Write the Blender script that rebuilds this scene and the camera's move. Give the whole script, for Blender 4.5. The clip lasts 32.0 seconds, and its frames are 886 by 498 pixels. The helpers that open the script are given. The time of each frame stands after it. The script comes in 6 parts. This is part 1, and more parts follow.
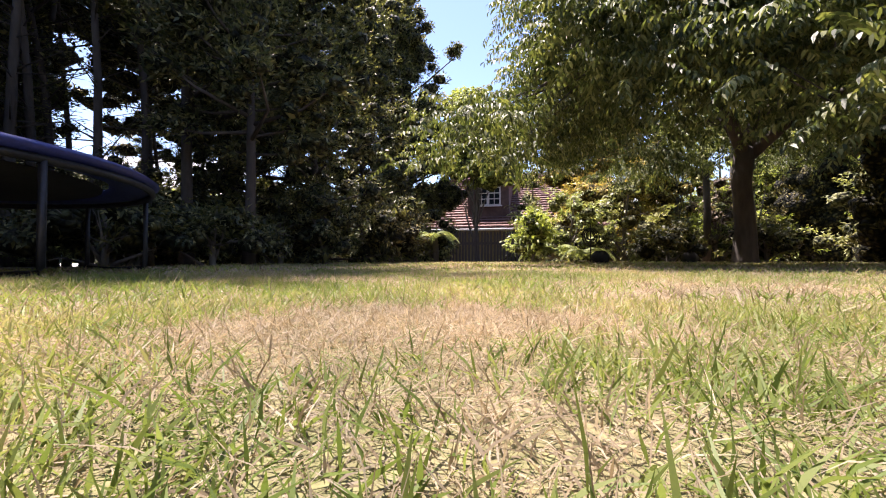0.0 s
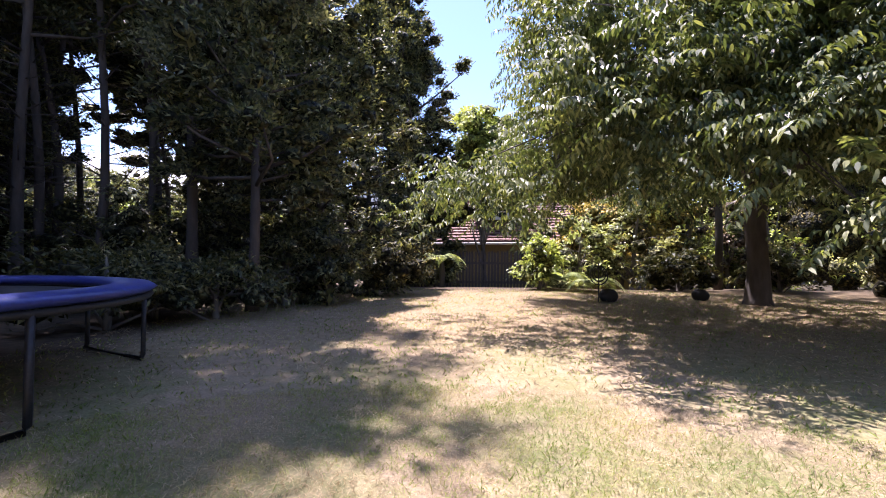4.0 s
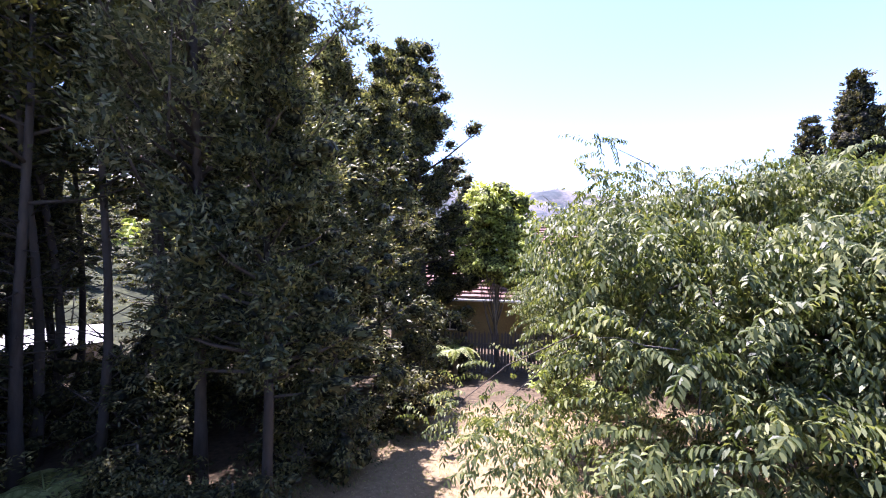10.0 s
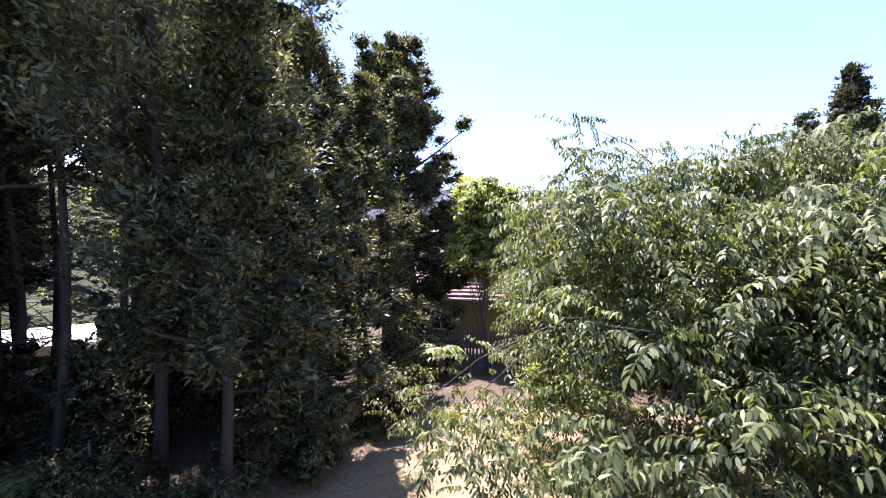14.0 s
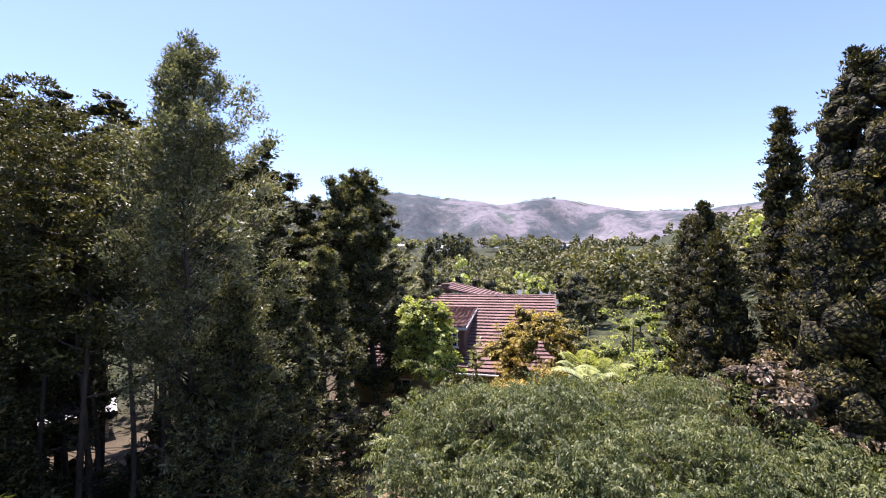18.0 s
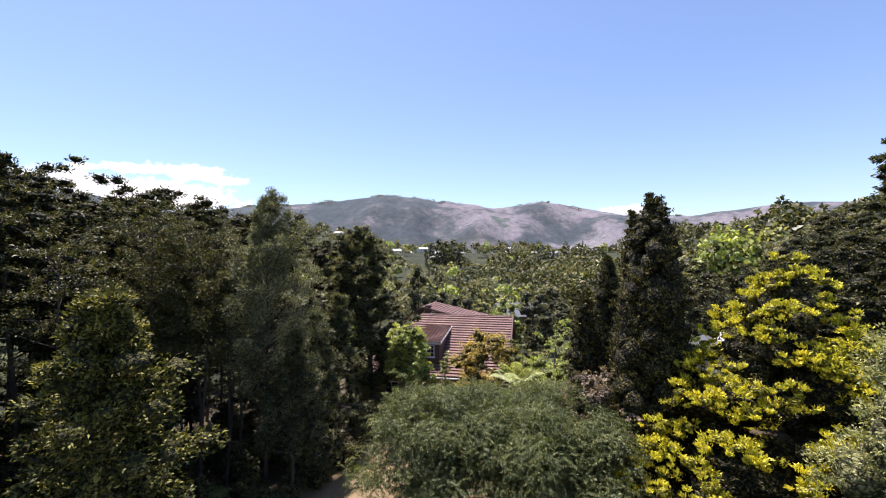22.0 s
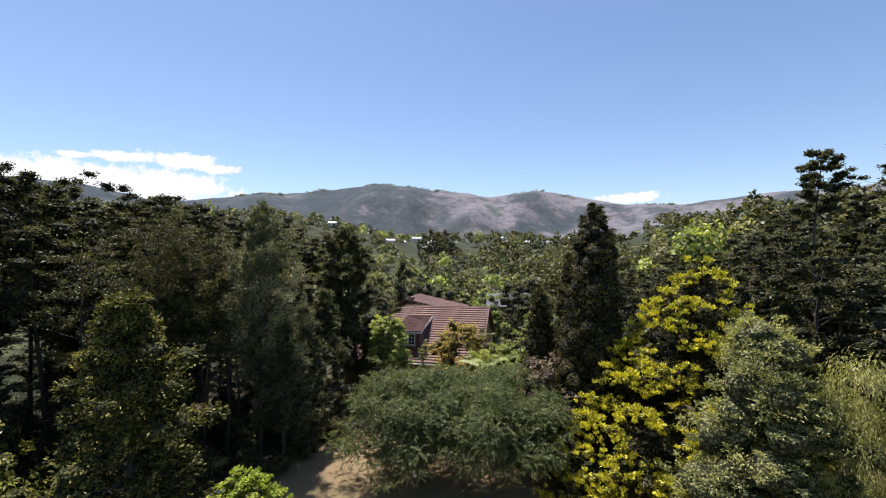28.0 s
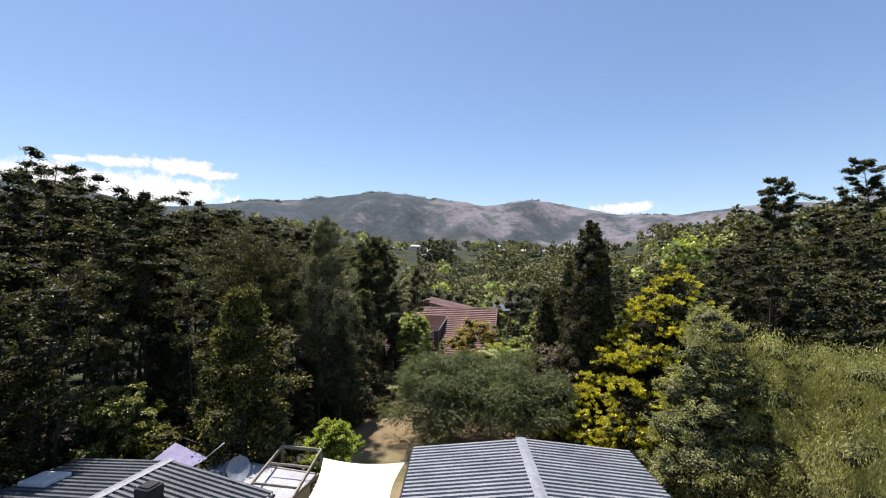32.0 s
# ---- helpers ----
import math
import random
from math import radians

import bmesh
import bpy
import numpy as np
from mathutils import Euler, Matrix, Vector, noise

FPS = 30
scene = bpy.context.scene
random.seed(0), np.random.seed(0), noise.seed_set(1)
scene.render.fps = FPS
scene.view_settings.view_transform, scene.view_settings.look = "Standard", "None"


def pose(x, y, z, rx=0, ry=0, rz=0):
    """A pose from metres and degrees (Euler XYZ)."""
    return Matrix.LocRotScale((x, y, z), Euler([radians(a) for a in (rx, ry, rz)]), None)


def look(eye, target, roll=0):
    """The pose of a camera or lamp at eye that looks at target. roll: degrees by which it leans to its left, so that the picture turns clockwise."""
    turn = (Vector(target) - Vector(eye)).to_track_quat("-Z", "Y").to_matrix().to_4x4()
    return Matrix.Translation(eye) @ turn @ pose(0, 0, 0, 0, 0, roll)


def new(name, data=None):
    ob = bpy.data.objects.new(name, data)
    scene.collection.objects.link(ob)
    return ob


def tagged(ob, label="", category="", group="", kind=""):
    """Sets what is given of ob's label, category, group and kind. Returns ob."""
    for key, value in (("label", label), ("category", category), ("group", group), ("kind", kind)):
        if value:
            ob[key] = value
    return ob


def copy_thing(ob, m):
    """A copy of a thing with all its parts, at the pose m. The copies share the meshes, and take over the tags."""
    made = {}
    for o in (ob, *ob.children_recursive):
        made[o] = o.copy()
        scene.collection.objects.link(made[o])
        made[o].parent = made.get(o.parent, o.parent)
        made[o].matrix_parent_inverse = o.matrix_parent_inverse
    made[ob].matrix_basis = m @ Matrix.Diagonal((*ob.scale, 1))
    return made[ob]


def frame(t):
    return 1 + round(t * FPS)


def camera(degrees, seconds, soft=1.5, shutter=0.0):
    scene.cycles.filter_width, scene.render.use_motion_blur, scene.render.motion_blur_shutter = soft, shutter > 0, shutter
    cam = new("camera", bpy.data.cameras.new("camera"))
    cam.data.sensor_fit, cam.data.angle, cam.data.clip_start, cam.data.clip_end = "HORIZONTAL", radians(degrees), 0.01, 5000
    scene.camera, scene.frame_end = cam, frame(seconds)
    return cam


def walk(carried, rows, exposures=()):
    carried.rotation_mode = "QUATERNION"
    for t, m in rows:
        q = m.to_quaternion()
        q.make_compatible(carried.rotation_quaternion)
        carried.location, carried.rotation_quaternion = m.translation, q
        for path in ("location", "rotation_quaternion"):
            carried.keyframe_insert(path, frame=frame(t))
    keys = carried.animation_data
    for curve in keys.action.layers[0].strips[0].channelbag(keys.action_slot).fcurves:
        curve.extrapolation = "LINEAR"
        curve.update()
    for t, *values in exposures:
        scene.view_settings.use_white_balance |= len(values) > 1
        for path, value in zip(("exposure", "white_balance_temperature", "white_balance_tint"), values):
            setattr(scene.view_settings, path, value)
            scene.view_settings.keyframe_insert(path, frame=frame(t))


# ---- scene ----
cam = camera(93.3, 32.0, soft=1.1)
# seconds, x, y, z, yaw, pitch, roll
PATH = [
    (0.0, 0.000, -0.000, 0.101, -0.00, 1.39, 0.11),
    (0.5, 0.002, 0.020, 0.346, -0.06, 0.98, 0.05),
    (1.0, 0.004, -0.061, 0.669, -0.05, 0.99, 0.08),
    (1.5, -0.001, -0.121, 0.521, 0.11, 1.14, 0.15),
    (2.0, 0.034, -0.112, 0.306, 0.22, 1.07, -0.21),
    (2.5, 0.059, -0.131, 0.269, 0.46, 1.06, -0.47),
    (4.5, 0.046, 0.186, 1.225, 1.20, 1.19, -0.27),
    (5.0, 0.021, 0.287, 1.494, 1.19, 1.39, -0.17),
    (5.5, 0.065, 0.357, 2.141, 1.44, 1.41, -0.10),
    (6.0, 0.117, 0.351, 2.915, 1.75, 1.40, -0.02),
    (6.5, 0.130, 0.360, 3.537, 1.94, 1.28, 0.02),
    (7.0, 0.096, 0.569, 3.755, 2.07, 1.27, 0.12),
    (7.5, 0.008, 0.634, 3.488, 2.11, 1.16, 0.07),
    (8.0, -0.061, 0.637, 3.582, 1.86, 1.00, -0.01),
    (8.5, -0.117, 0.576, 4.092, 1.56, 0.78, -0.03),
    (9.0, -0.228, 0.516, 4.381, 1.11, 0.55, 0.05),
    (9.5, -0.263, 0.450, 4.363, 1.39, 0.57, -0.20),
    (10.0, -0.368, 0.490, 4.235, 1.30, 0.54, -0.42),
    (10.5, -0.486, 0.591, 4.115, 1.24, 0.69, -0.50),
    (11.0, -0.617, 0.710, 4.169, 1.18, 0.60, -0.51),
    (11.5, -0.761, 0.830, 4.347, 1.17, 0.41, -0.48),
    (12.0, -0.717, 1.010, 4.354, 1.30, 0.37, -0.44),
    (12.5, -0.574, 1.218, 4.296, 1.44, 0.45, -0.42),
    (13.0, -0.346, 1.232, 4.179, 1.36, 0.42, -0.30),
    (13.5, -0.160, 1.070, 4.050, 1.25, 0.68, -0.32),
    (14.0, 0.055, 0.872, 3.987, 1.14, 0.93, -0.40),
    (14.5, 0.288, 0.556, 3.912, 1.07, 1.11, -0.36),
    (16.5, 1.080, -2.166, 4.077, 0.30, 1.19, 0.03),
    (17.0, 1.443, -2.941, 4.966, 0.10, 1.54, 0.41),
    (17.5, 1.993, -3.693, 6.707, 0.17, 1.60, 0.81),
    (18.0, 2.553, -4.414, 8.842, 0.41, 1.77, 0.58),
    (18.5, 2.958, -5.134, 10.335, 0.33, 1.92, 0.62),
    (19.0, 3.228, -6.056, 11.033, 0.25, 1.92, 0.52),
    (19.5, 3.382, -6.919, 11.039, 0.02, 1.88, 0.46),
    (20.0, 3.468, -7.937, 11.039, -0.31, 1.84, 0.45),
    (20.5, 3.552, -9.115, 11.267, -0.44, 2.03, 0.30),
    (21.0, 3.652, -10.654, 11.339, -0.40, 2.03, 0.16),
    (21.5, 3.798, -12.233, 11.263, -0.35, 1.92, 0.11),
    (22.0, 3.884, -13.442, 11.383, -0.26, 2.02, 0.06),
    (22.5, 3.924, -14.247, 11.652, -0.23, 1.93, 0.02),
    (23.0, 3.993, -14.861, 11.889, -0.30, 1.61, -0.11),
    (23.5, 4.103, -15.252, 12.053, -0.28, 1.28, -0.12),
    (24.0, 4.226, -15.393, 12.219, -0.27, 0.98, -0.18),
    (24.5, 4.338, -15.384, 12.331, -0.29, 0.67, -0.17),
    (25.0, 4.489, -15.374, 12.352, -0.42, 0.28, -0.20),
    (25.5, 4.753, -15.371, 12.329, -0.34, 0.04, -0.17),
    (26.0, 5.032, -15.408, 12.293, -0.35, -0.09, -0.06),
    (26.5, 5.261, -15.558, 12.253, -0.58, -0.01, 0.07),
    (28.5, 5.330, -17.252, 12.073, -1.09, 0.58, 0.09),
    (29.0, 5.037, -17.891, 12.080, -1.29, 0.69, -0.12),
    (29.5, 4.642, -18.607, 12.074, -1.38, 0.99, -0.18),
    (30.0, 4.255, -19.484, 12.045, -1.34, 1.30, -0.30),
    (30.5, 3.948, -20.350, 12.067, -1.39, 1.33, -0.37),
    (31.0, 3.629, -21.066, 11.998, -1.60, 1.46, -0.39),
    (31.5, 3.314, -21.733, 11.989, -1.68, 1.50, -0.32),
    (32.0, 3.012, -22.345, 11.999, -1.58, 1.56, -0.29),
]
EXPOSURES = [(0.0, 1.5, 6600, 27), (0.6, 1.35, 6600, 26), (1.0, 1.25, 6350, 19), (1.6, 1.4, 6400, 23), (2.5, 1.5, 6400, 26), (4.5, 1.7, 5900, 35), (5.0, 1.75, 5850, 36), (6.0, 1.95, 5900, 39), (8.0, 1.95, 5850, 37), (14.5, 1.9, 5850, 34), (16.5, 1.75, 6050, 34), (17.5, 1.35, 6350, 31), (19.0, 0.92, 6300, 24), (22.0, 0.76, 6450, 22), (26.0, 0.5, 6500, 16), (32.0, 0.4, 6500, 14)]
walk(cam, [(t, pose(x, y, z, 90 + pitch, roll, yaw)) for t, x, y, z, yaw, pitch, roll in PATH], EXPOSURES)

# ---- light ----
SUN_ELEVATION, SUN_AZIMUTH = 70.0, -35.0      # azimuth in degrees to the right of +y
world = bpy.data.worlds.new("sky_world")
scene.world = world
world.use_nodes = True
wn = world.node_tree
sky = wn.nodes.new("ShaderNodeTexSky")
sky.sky_type = "NISHITA"
sky.sun_disc = False
sky.sun_elevation = radians(SUN_ELEVATION)
sky.sun_rotation = radians(SUN_AZIMUTH)
sky.altitude = 100
sky.air_density, sky.dust_density, sky.ozone_density = 1.0, 0.35, 3.0
background = wn.nodes["Background"]
background.inputs["Strength"].default_value = 0.12
wn.links.new(sky.outputs[0], background.inputs["Color"])

sun = new("sun", bpy.data.lights.new("sun", "SUN"))
sun.data.energy, sun.data.angle, sun.data.color = 5.4, radians(0.53), (1.0, 0.95, 0.87)
el, az = radians(SUN_ELEVATION), radians(SUN_AZIMUTH)
sun.matrix_world = look((0, 0, 60), (-math.sin(az) * math.cos(el) * 100, -math.cos(az) * math.cos(el) * 100, 60 - math.sin(el) * 100))


# ---- materials ----
def material(name, rough=0.8, metal=0.0, spec=0.5):
    m = bpy.data.materials.new(name)
    m.use_nodes = True
    b = m.node_tree.nodes["Principled BSDF"]
    b.inputs["Roughness"].default_value = rough
    b.inputs["Metallic"].default_value = metal
    b.inputs["Specular IOR Level"].default_value = spec
    return m, m.node_tree, b


def ramp(nt, fac, stops):
    r = nt.nodes.new("ShaderNodeValToRGB")
    e = r.color_ramp.elements
    while len(e) < len(stops):
        e.new(0.5)
    for el_, (p, c) in zip(e, stops):
        el_.position, el_.color = p, (*c, 1)
    nt.links.new(fac, r.inputs[0])
    return r.outputs[0]


def noise_tex(nt, scale, detail=4, rough=0.55, coord="Object", stretch=None):
    tc = nt.nodes.new("ShaderNodeTexCoord")
    n = nt.nodes.new("ShaderNodeTexNoise")
    n.inputs["Scale"].default_value, n.inputs["Detail"].default_value, n.inputs["Roughness"].default_value = scale, detail, rough
    if stretch:
        mp = nt.nodes.new("ShaderNodeMapping")
        mp.inputs["Scale"].default_value = stretch
        nt.links.new(tc.outputs[coord], mp.inputs[0])
        nt.links.new(mp.outputs[0], n.inputs["Vector"])
    else:
        nt.links.new(tc.outputs[coord], n.inputs["Vector"])
    return n.outputs["Fac"]


def mix(nt, fac, a, b, mode="MIX"):
    n = nt.nodes.new("ShaderNodeMix")
    n.data_type, n.blend_type = "RGBA", mode
    for sock, v in ((n.inputs["Factor"], fac), (n.inputs["A"], a), (n.inputs["B"], b)):
        if isinstance(v, (int, float)):
            sock.default_value = v
        elif isinstance(v, tuple):
            sock.default_value = (*v, 1)
        else:
            nt.links.new(v, sock)
    return n.outputs["Result"]


def bump(nt, b, height, strength=0.4, distance=0.02):
    n = nt.nodes.new("ShaderNodeBump")
    n.inputs["Strength"].default_value, n.inputs["Distance"].default_value = strength, distance
    nt.links.new(height, n.inputs["Height"])
    nt.links.new(n.outputs[0], b.inputs["Normal"])


def surface(name, dark, light, rough=0.75, metal=0.0, scale=3.0, fine=40.0, relief=0.3, stretch=None, spec=0.5):
    """Two scales of variation between two colours, with fine relief."""
    m, nt, b = material(name, rough, metal, spec)
    big, small = noise_tex(nt, scale, 5, stretch=stretch), noise_tex(nt, fine, 4, stretch=stretch)
    c = ramp(nt, big, [(0.3, dark), (0.7, light)])
    g = ramp(nt, small, [(0.3, (0.72, 0.72, 0.72)), (0.7, (1.12, 1.12, 1.12))])
    nt.links.new(mix(nt, 1.0, c, g, "MULTIPLY"), b.inputs["Base Color"])
    bump(nt, b, small, relief, 0.01)
    return m


MASS = {}


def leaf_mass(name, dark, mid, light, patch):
    """Closely packed leaves deep in a crown: leaf-sized cells, each of its own colour, with the shade of the gaps
    painted dark.
    """
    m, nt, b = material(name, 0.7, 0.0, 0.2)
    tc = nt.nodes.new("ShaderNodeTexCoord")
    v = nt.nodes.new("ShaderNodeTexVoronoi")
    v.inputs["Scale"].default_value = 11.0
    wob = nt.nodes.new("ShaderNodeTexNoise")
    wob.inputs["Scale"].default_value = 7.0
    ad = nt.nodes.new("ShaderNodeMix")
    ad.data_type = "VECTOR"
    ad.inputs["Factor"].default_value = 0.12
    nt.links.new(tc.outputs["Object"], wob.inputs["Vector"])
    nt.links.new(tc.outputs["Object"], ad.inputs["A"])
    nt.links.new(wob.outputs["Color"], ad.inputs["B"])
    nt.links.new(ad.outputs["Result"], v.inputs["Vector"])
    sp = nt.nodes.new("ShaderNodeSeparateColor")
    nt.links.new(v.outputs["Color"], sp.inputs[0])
    # all tones darkened: the shade inside a crown is put into the colour
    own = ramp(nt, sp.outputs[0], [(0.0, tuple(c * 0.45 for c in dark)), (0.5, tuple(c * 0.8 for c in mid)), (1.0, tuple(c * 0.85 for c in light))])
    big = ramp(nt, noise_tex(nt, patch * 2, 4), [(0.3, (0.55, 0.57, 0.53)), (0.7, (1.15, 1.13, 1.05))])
    gap_shade = ramp(nt, v.outputs["Distance"], [(0.25, (1, 1, 1)), (0.62, (0.2, 0.2, 0.17))])
    c = mix(nt, 1.0, mix(nt, 1.0, own, big, "MULTIPLY"), gap_shade, "MULTIPLY")
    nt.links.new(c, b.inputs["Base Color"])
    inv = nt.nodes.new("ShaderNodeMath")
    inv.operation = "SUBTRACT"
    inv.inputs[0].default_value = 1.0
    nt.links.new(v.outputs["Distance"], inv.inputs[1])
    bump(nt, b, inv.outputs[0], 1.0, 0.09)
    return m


def foliage(name, dark, mid, light, rough=0.45, through_light=0.35, patch=0.5, spec=0.5, gain=(1.6, 1.38, 1.5), shine=(1.35, 1.35, 0.65)):
    """Leaves: a colour of its own for each leaf, patches over the crown, light shining through."""
    dark, mid, light = [tuple(min(0.9, c * g) for c, g in zip(q, gain)) for q in (dark, mid, light)]
    MASS[name] = leaf_mass(name + "_mass", dark, mid, light, patch)
    m, nt, b = material(name, rough, 0.0, spec)
    geo = nt.nodes.new("ShaderNodeNewGeometry")
    own = ramp(nt, geo.outputs["Random Per Island"], [(0.0, dark), (0.5, mid), (1.0, light)])
    big = ramp(nt, noise_tex(nt, patch, 3), [(0.3, (0.62, 0.68, 0.68)), (0.7, (1.28, 1.24, 1.1))])
    c = mix(nt, 1.0, own, big, "MULTIPLY")
    nt.links.new(c, b.inputs["Base Color"])
    t = nt.nodes.new("ShaderNodeBsdfTranslucent")
    warm = mix(nt, 1.0, c, shine, "MULTIPLY")
    nt.links.new(warm, t.inputs["Color"])
    ms = nt.nodes.new("ShaderNodeMixShader")
    ms.inputs[0].default_value = through_light * 0.75
    nt.links.new(b.outputs[0], ms.inputs[1])
    nt.links.new(t.outputs[0], ms.inputs[2])
    nt.links.new(ms.outputs[0], nt.nodes["Material Output"].inputs["Surface"])
    return m


def ground_material():
    m, nt, b = material("ground_grass_and_scrub", 0.9, 0, 0.2)
    geo = nt.nodes.new("ShaderNodeNewGeometry")
    sep = nt.nodes.new("ShaderNodeSeparateXYZ")
    nt.links.new(geo.outputs["Position"], sep.inputs[0])
    n1, n2, n3 = noise_tex(nt, 0.9, 5), noise_tex(nt, 9, 5), noise_tex(nt, 60, 3)
    lawn = ramp(nt, n1, [(0.40, (0.13, 0.15, 0.05)), (0.49, (0.23, 0.19, 0.10)), (0.57, (0.34, 0.235, 0.165))])
    lawn = mix(nt, 0.55, lawn, ramp(nt, n2, [(0.3, (0.13, 0.135, 0.05)), (0.7, (0.33, 0.265, 0.165))]))
    lawn = mix(nt, 1.0, lawn, ramp(nt, n3, [(0.3, (0.65, 0.65, 0.65)), (0.7, (1.2, 1.2, 1.2))]), "MULTIPLY")
    scrub = ramp(nt, noise_tex(nt, 0.7, 6, 0.7), [(0.38, (0.015, 0.022, 0.01)), (0.5, (0.05, 0.06, 0.028)), (0.62, (0.12, 0.13, 0.065))])
    scrub = mix(nt, 1.0, scrub, ramp(nt, noise_tex(nt, 0.05, 4), [(0.35, (0.4, 0.42, 0.38)), (0.65, (0.8, 0.78, 0.7))]), "MULTIPLY")
    # cleared, bare ground lies on the hill's right half, bush on the rest
    clearing = nt.nodes.new("ShaderNodeMapRange")
    clearing.inputs["From Min"].default_value, clearing.inputs["From Max"].default_value = -170, 120
    clearing.inputs["To Min"].default_value, clearing.inputs["To Max"].default_value = -0.10, 0.055
    nt.links.new(sep.outputs[0], clearing.inputs["Value"])
    lift = nt.nodes.new("ShaderNodeMath")
    nt.links.new(noise_tex(nt, 0.007, 7, 0.66), lift.inputs[0])
    nt.links.new(clearing.outputs[0], lift.inputs[1])
    # bluish, greyed tones: the haze of distance is put into the hill's colour
    hill = ramp(nt, lift.outputs[0], [(0.38, (0.045, 0.058, 0.062)), (0.50, (0.075, 0.083, 0.083)), (0.53, (0.11, 0.105, 0.1)), (0.57, (0.165, 0.148, 0.148)), (0.65, (0.212, 0.184, 0.178)), (0.69, (0.10, 0.115, 0.095))])
    hill = mix(nt, 1.0, hill, ramp(nt, noise_tex(nt, 0.06, 5, 0.7), [(0.35, (0.68, 0.74, 0.84)), (0.65, (1.1, 1.16, 1.28))]), "MULTIPLY")
    dist = nt.nodes.new("ShaderNodeVectorMath")
    dist.operation = "LENGTH"
    nt.links.new(geo.outputs["Position"], dist.inputs[0])

    def step(a, z):
        r = nt.nodes.new("ShaderNodeMapRange")
        r.inputs["From Min"].default_value, r.inputs["From Max"].default_value = a, z
        nt.links.new(dist.outputs["Value"], r.inputs["Value"])
        return r.outputs[0]
    wob = nt.nodes.new("ShaderNodeMath")
    wob.operation = "MULTIPLY_ADD"
    wob.inputs[1].default_value, wob.inputs[2].default_value = 3.0, -1.5
    nt.links.new(noise_tex(nt, 0.5, 4), wob.inputs[0])

    def edge(axis, a, z):
        add = nt.nodes.new("ShaderNodeMath")
        nt.links.new(sep.outputs[axis], add.inputs[0])
        nt.links.new(wob.outputs[0], add.inputs[1])
        r = nt.nodes.new("ShaderNodeMapRange")
        r.inputs["From Min"].default_value, r.inputs["From Max"].default_value = a, z
        nt.links.new(add.outputs[0], r.inputs["Value"])
        return r.outputs[0]
    dry = mix(nt, 1.0, ramp(nt, n2, [(0.3, (0.205, 0.15, 0.082)), (0.7, (0.315, 0.232, 0.142))]), ramp(nt, n3, [(0.3, (0.75, 0.75, 0.75)), (0.7, (1.15, 1.15, 1.15))]), "MULTIPLY")
    lawn = mix(nt, edge(1, 2.6, 5.6), lawn, dry)
    litter = ramp(nt, n2, [(0.3, (0.05, 0.038, 0.025)), (0.7, (0.13, 0.095, 0.06))])
    for e in (edge(0, -3.2, -4.2), edge(0, 10.5, 12.0), edge(1, 11.6, 12.8)):
        lawn = mix(nt, e, lawn, litter)
    c = mix(nt, step(26, 40), lawn, scrub)
    c = mix(nt, step(900, 1150), c, hill)
    nt.links.new(c, b.inputs["Base Color"])
    bump(nt, b, n2, 0.5, 0.03)
    return m


GROUND = ground_material()
BARK = surface("dark_ridged_bark", (0.045, 0.036, 0.03), (0.11, 0.09, 0.075), 0.9, scale=2, fine=14, relief=0.8, stretch=(1, 1, 0.25))
BARK_PALE = surface("grey_lichened_bark", (0.10, 0.085, 0.07), (0.20, 0.18, 0.15), 0.9, scale=3, fine=20, relief=0.7, stretch=(1, 1, 0.3))
LEAF_BROAD = foliage("glossy_broad_leaves", (0.026, 0.043, 0.017), (0.07, 0.1, 0.037), (0.165, 0.198, 0.083), 0.48, 0.42, 1.1, 0.28, shine=(1.3, 1.35, 0.6))
LEAF_KANUKA = foliage("fine_dark_scrub_leaves", (0.02, 0.03, 0.012), (0.047, 0.058, 0.021), (0.125, 0.13, 0.045), 0.55, 0.24, 0.5, 0.3)
LEAF_GREY = foliage("grey_green_leaves", (0.036, 0.052, 0.028), (0.088, 0.112, 0.062), (0.22, 0.245, 0.155), 0.45, 0.45, 0.5, 0.35)
LEAF_BLUE = foliage("dark_bluish_leaves", (0.026, 0.038, 0.018), (0.066, 0.084, 0.038), (0.18, 0.195, 0.085), 0.45, 0.42, 0.5, 0.35)
LEAF_CONIFER = foliage("conifer_sprays", (0.014, 0.019, 0.008), (0.038, 0.044, 0.016), (0.17, 0.165, 0.05), 0.6, 0.1, 0.5, 0.25)
LEAF_FEATHER = foliage("feathery_olive_sprays", (0.03, 0.038, 0.011), (0.075, 0.09, 0.021), (0.20, 0.21, 0.052), 0.6, 0.25, 1.2, 0.25)
LEAF_GOLD = foliage("golden_conifer_sprays", (0.16, 0.19, 0.018), (0.44, 0.455, 0.035), (0.60, 0.60, 0.09), 0.55, 0.35, 1.2, 0.3)
LEAF_OLIVE = foliage("olive_grey_leaves", (0.085, 0.105, 0.042), (0.185, 0.22, 0.088), (0.33, 0.37, 0.165), 0.42, 0.42, 0.5, 0.35)
LEAF_WILLOW = foliage("weeping_narrow_leaves", (0.14, 0.165, 0.05), (0.205, 0.235, 0.075), (0.285, 0.305, 0.11), 0.5, 0.4, 0.5, 0.3)
LEAF_LIME = foliage("lime_green_leaves", (0.14, 0.20, 0.02), (0.22, 0.32, 0.03), (0.33, 0.43, 0.06), 0.45, 0.5, 0.5, 0.35)
LEAF_FRESH = foliage("fresh_green_leaves", (0.10, 0.15, 0.035), (0.20, 0.275, 0.07), (0.34, 0.42, 0.12), 0.45, 0.45, 0.5, 0.35)
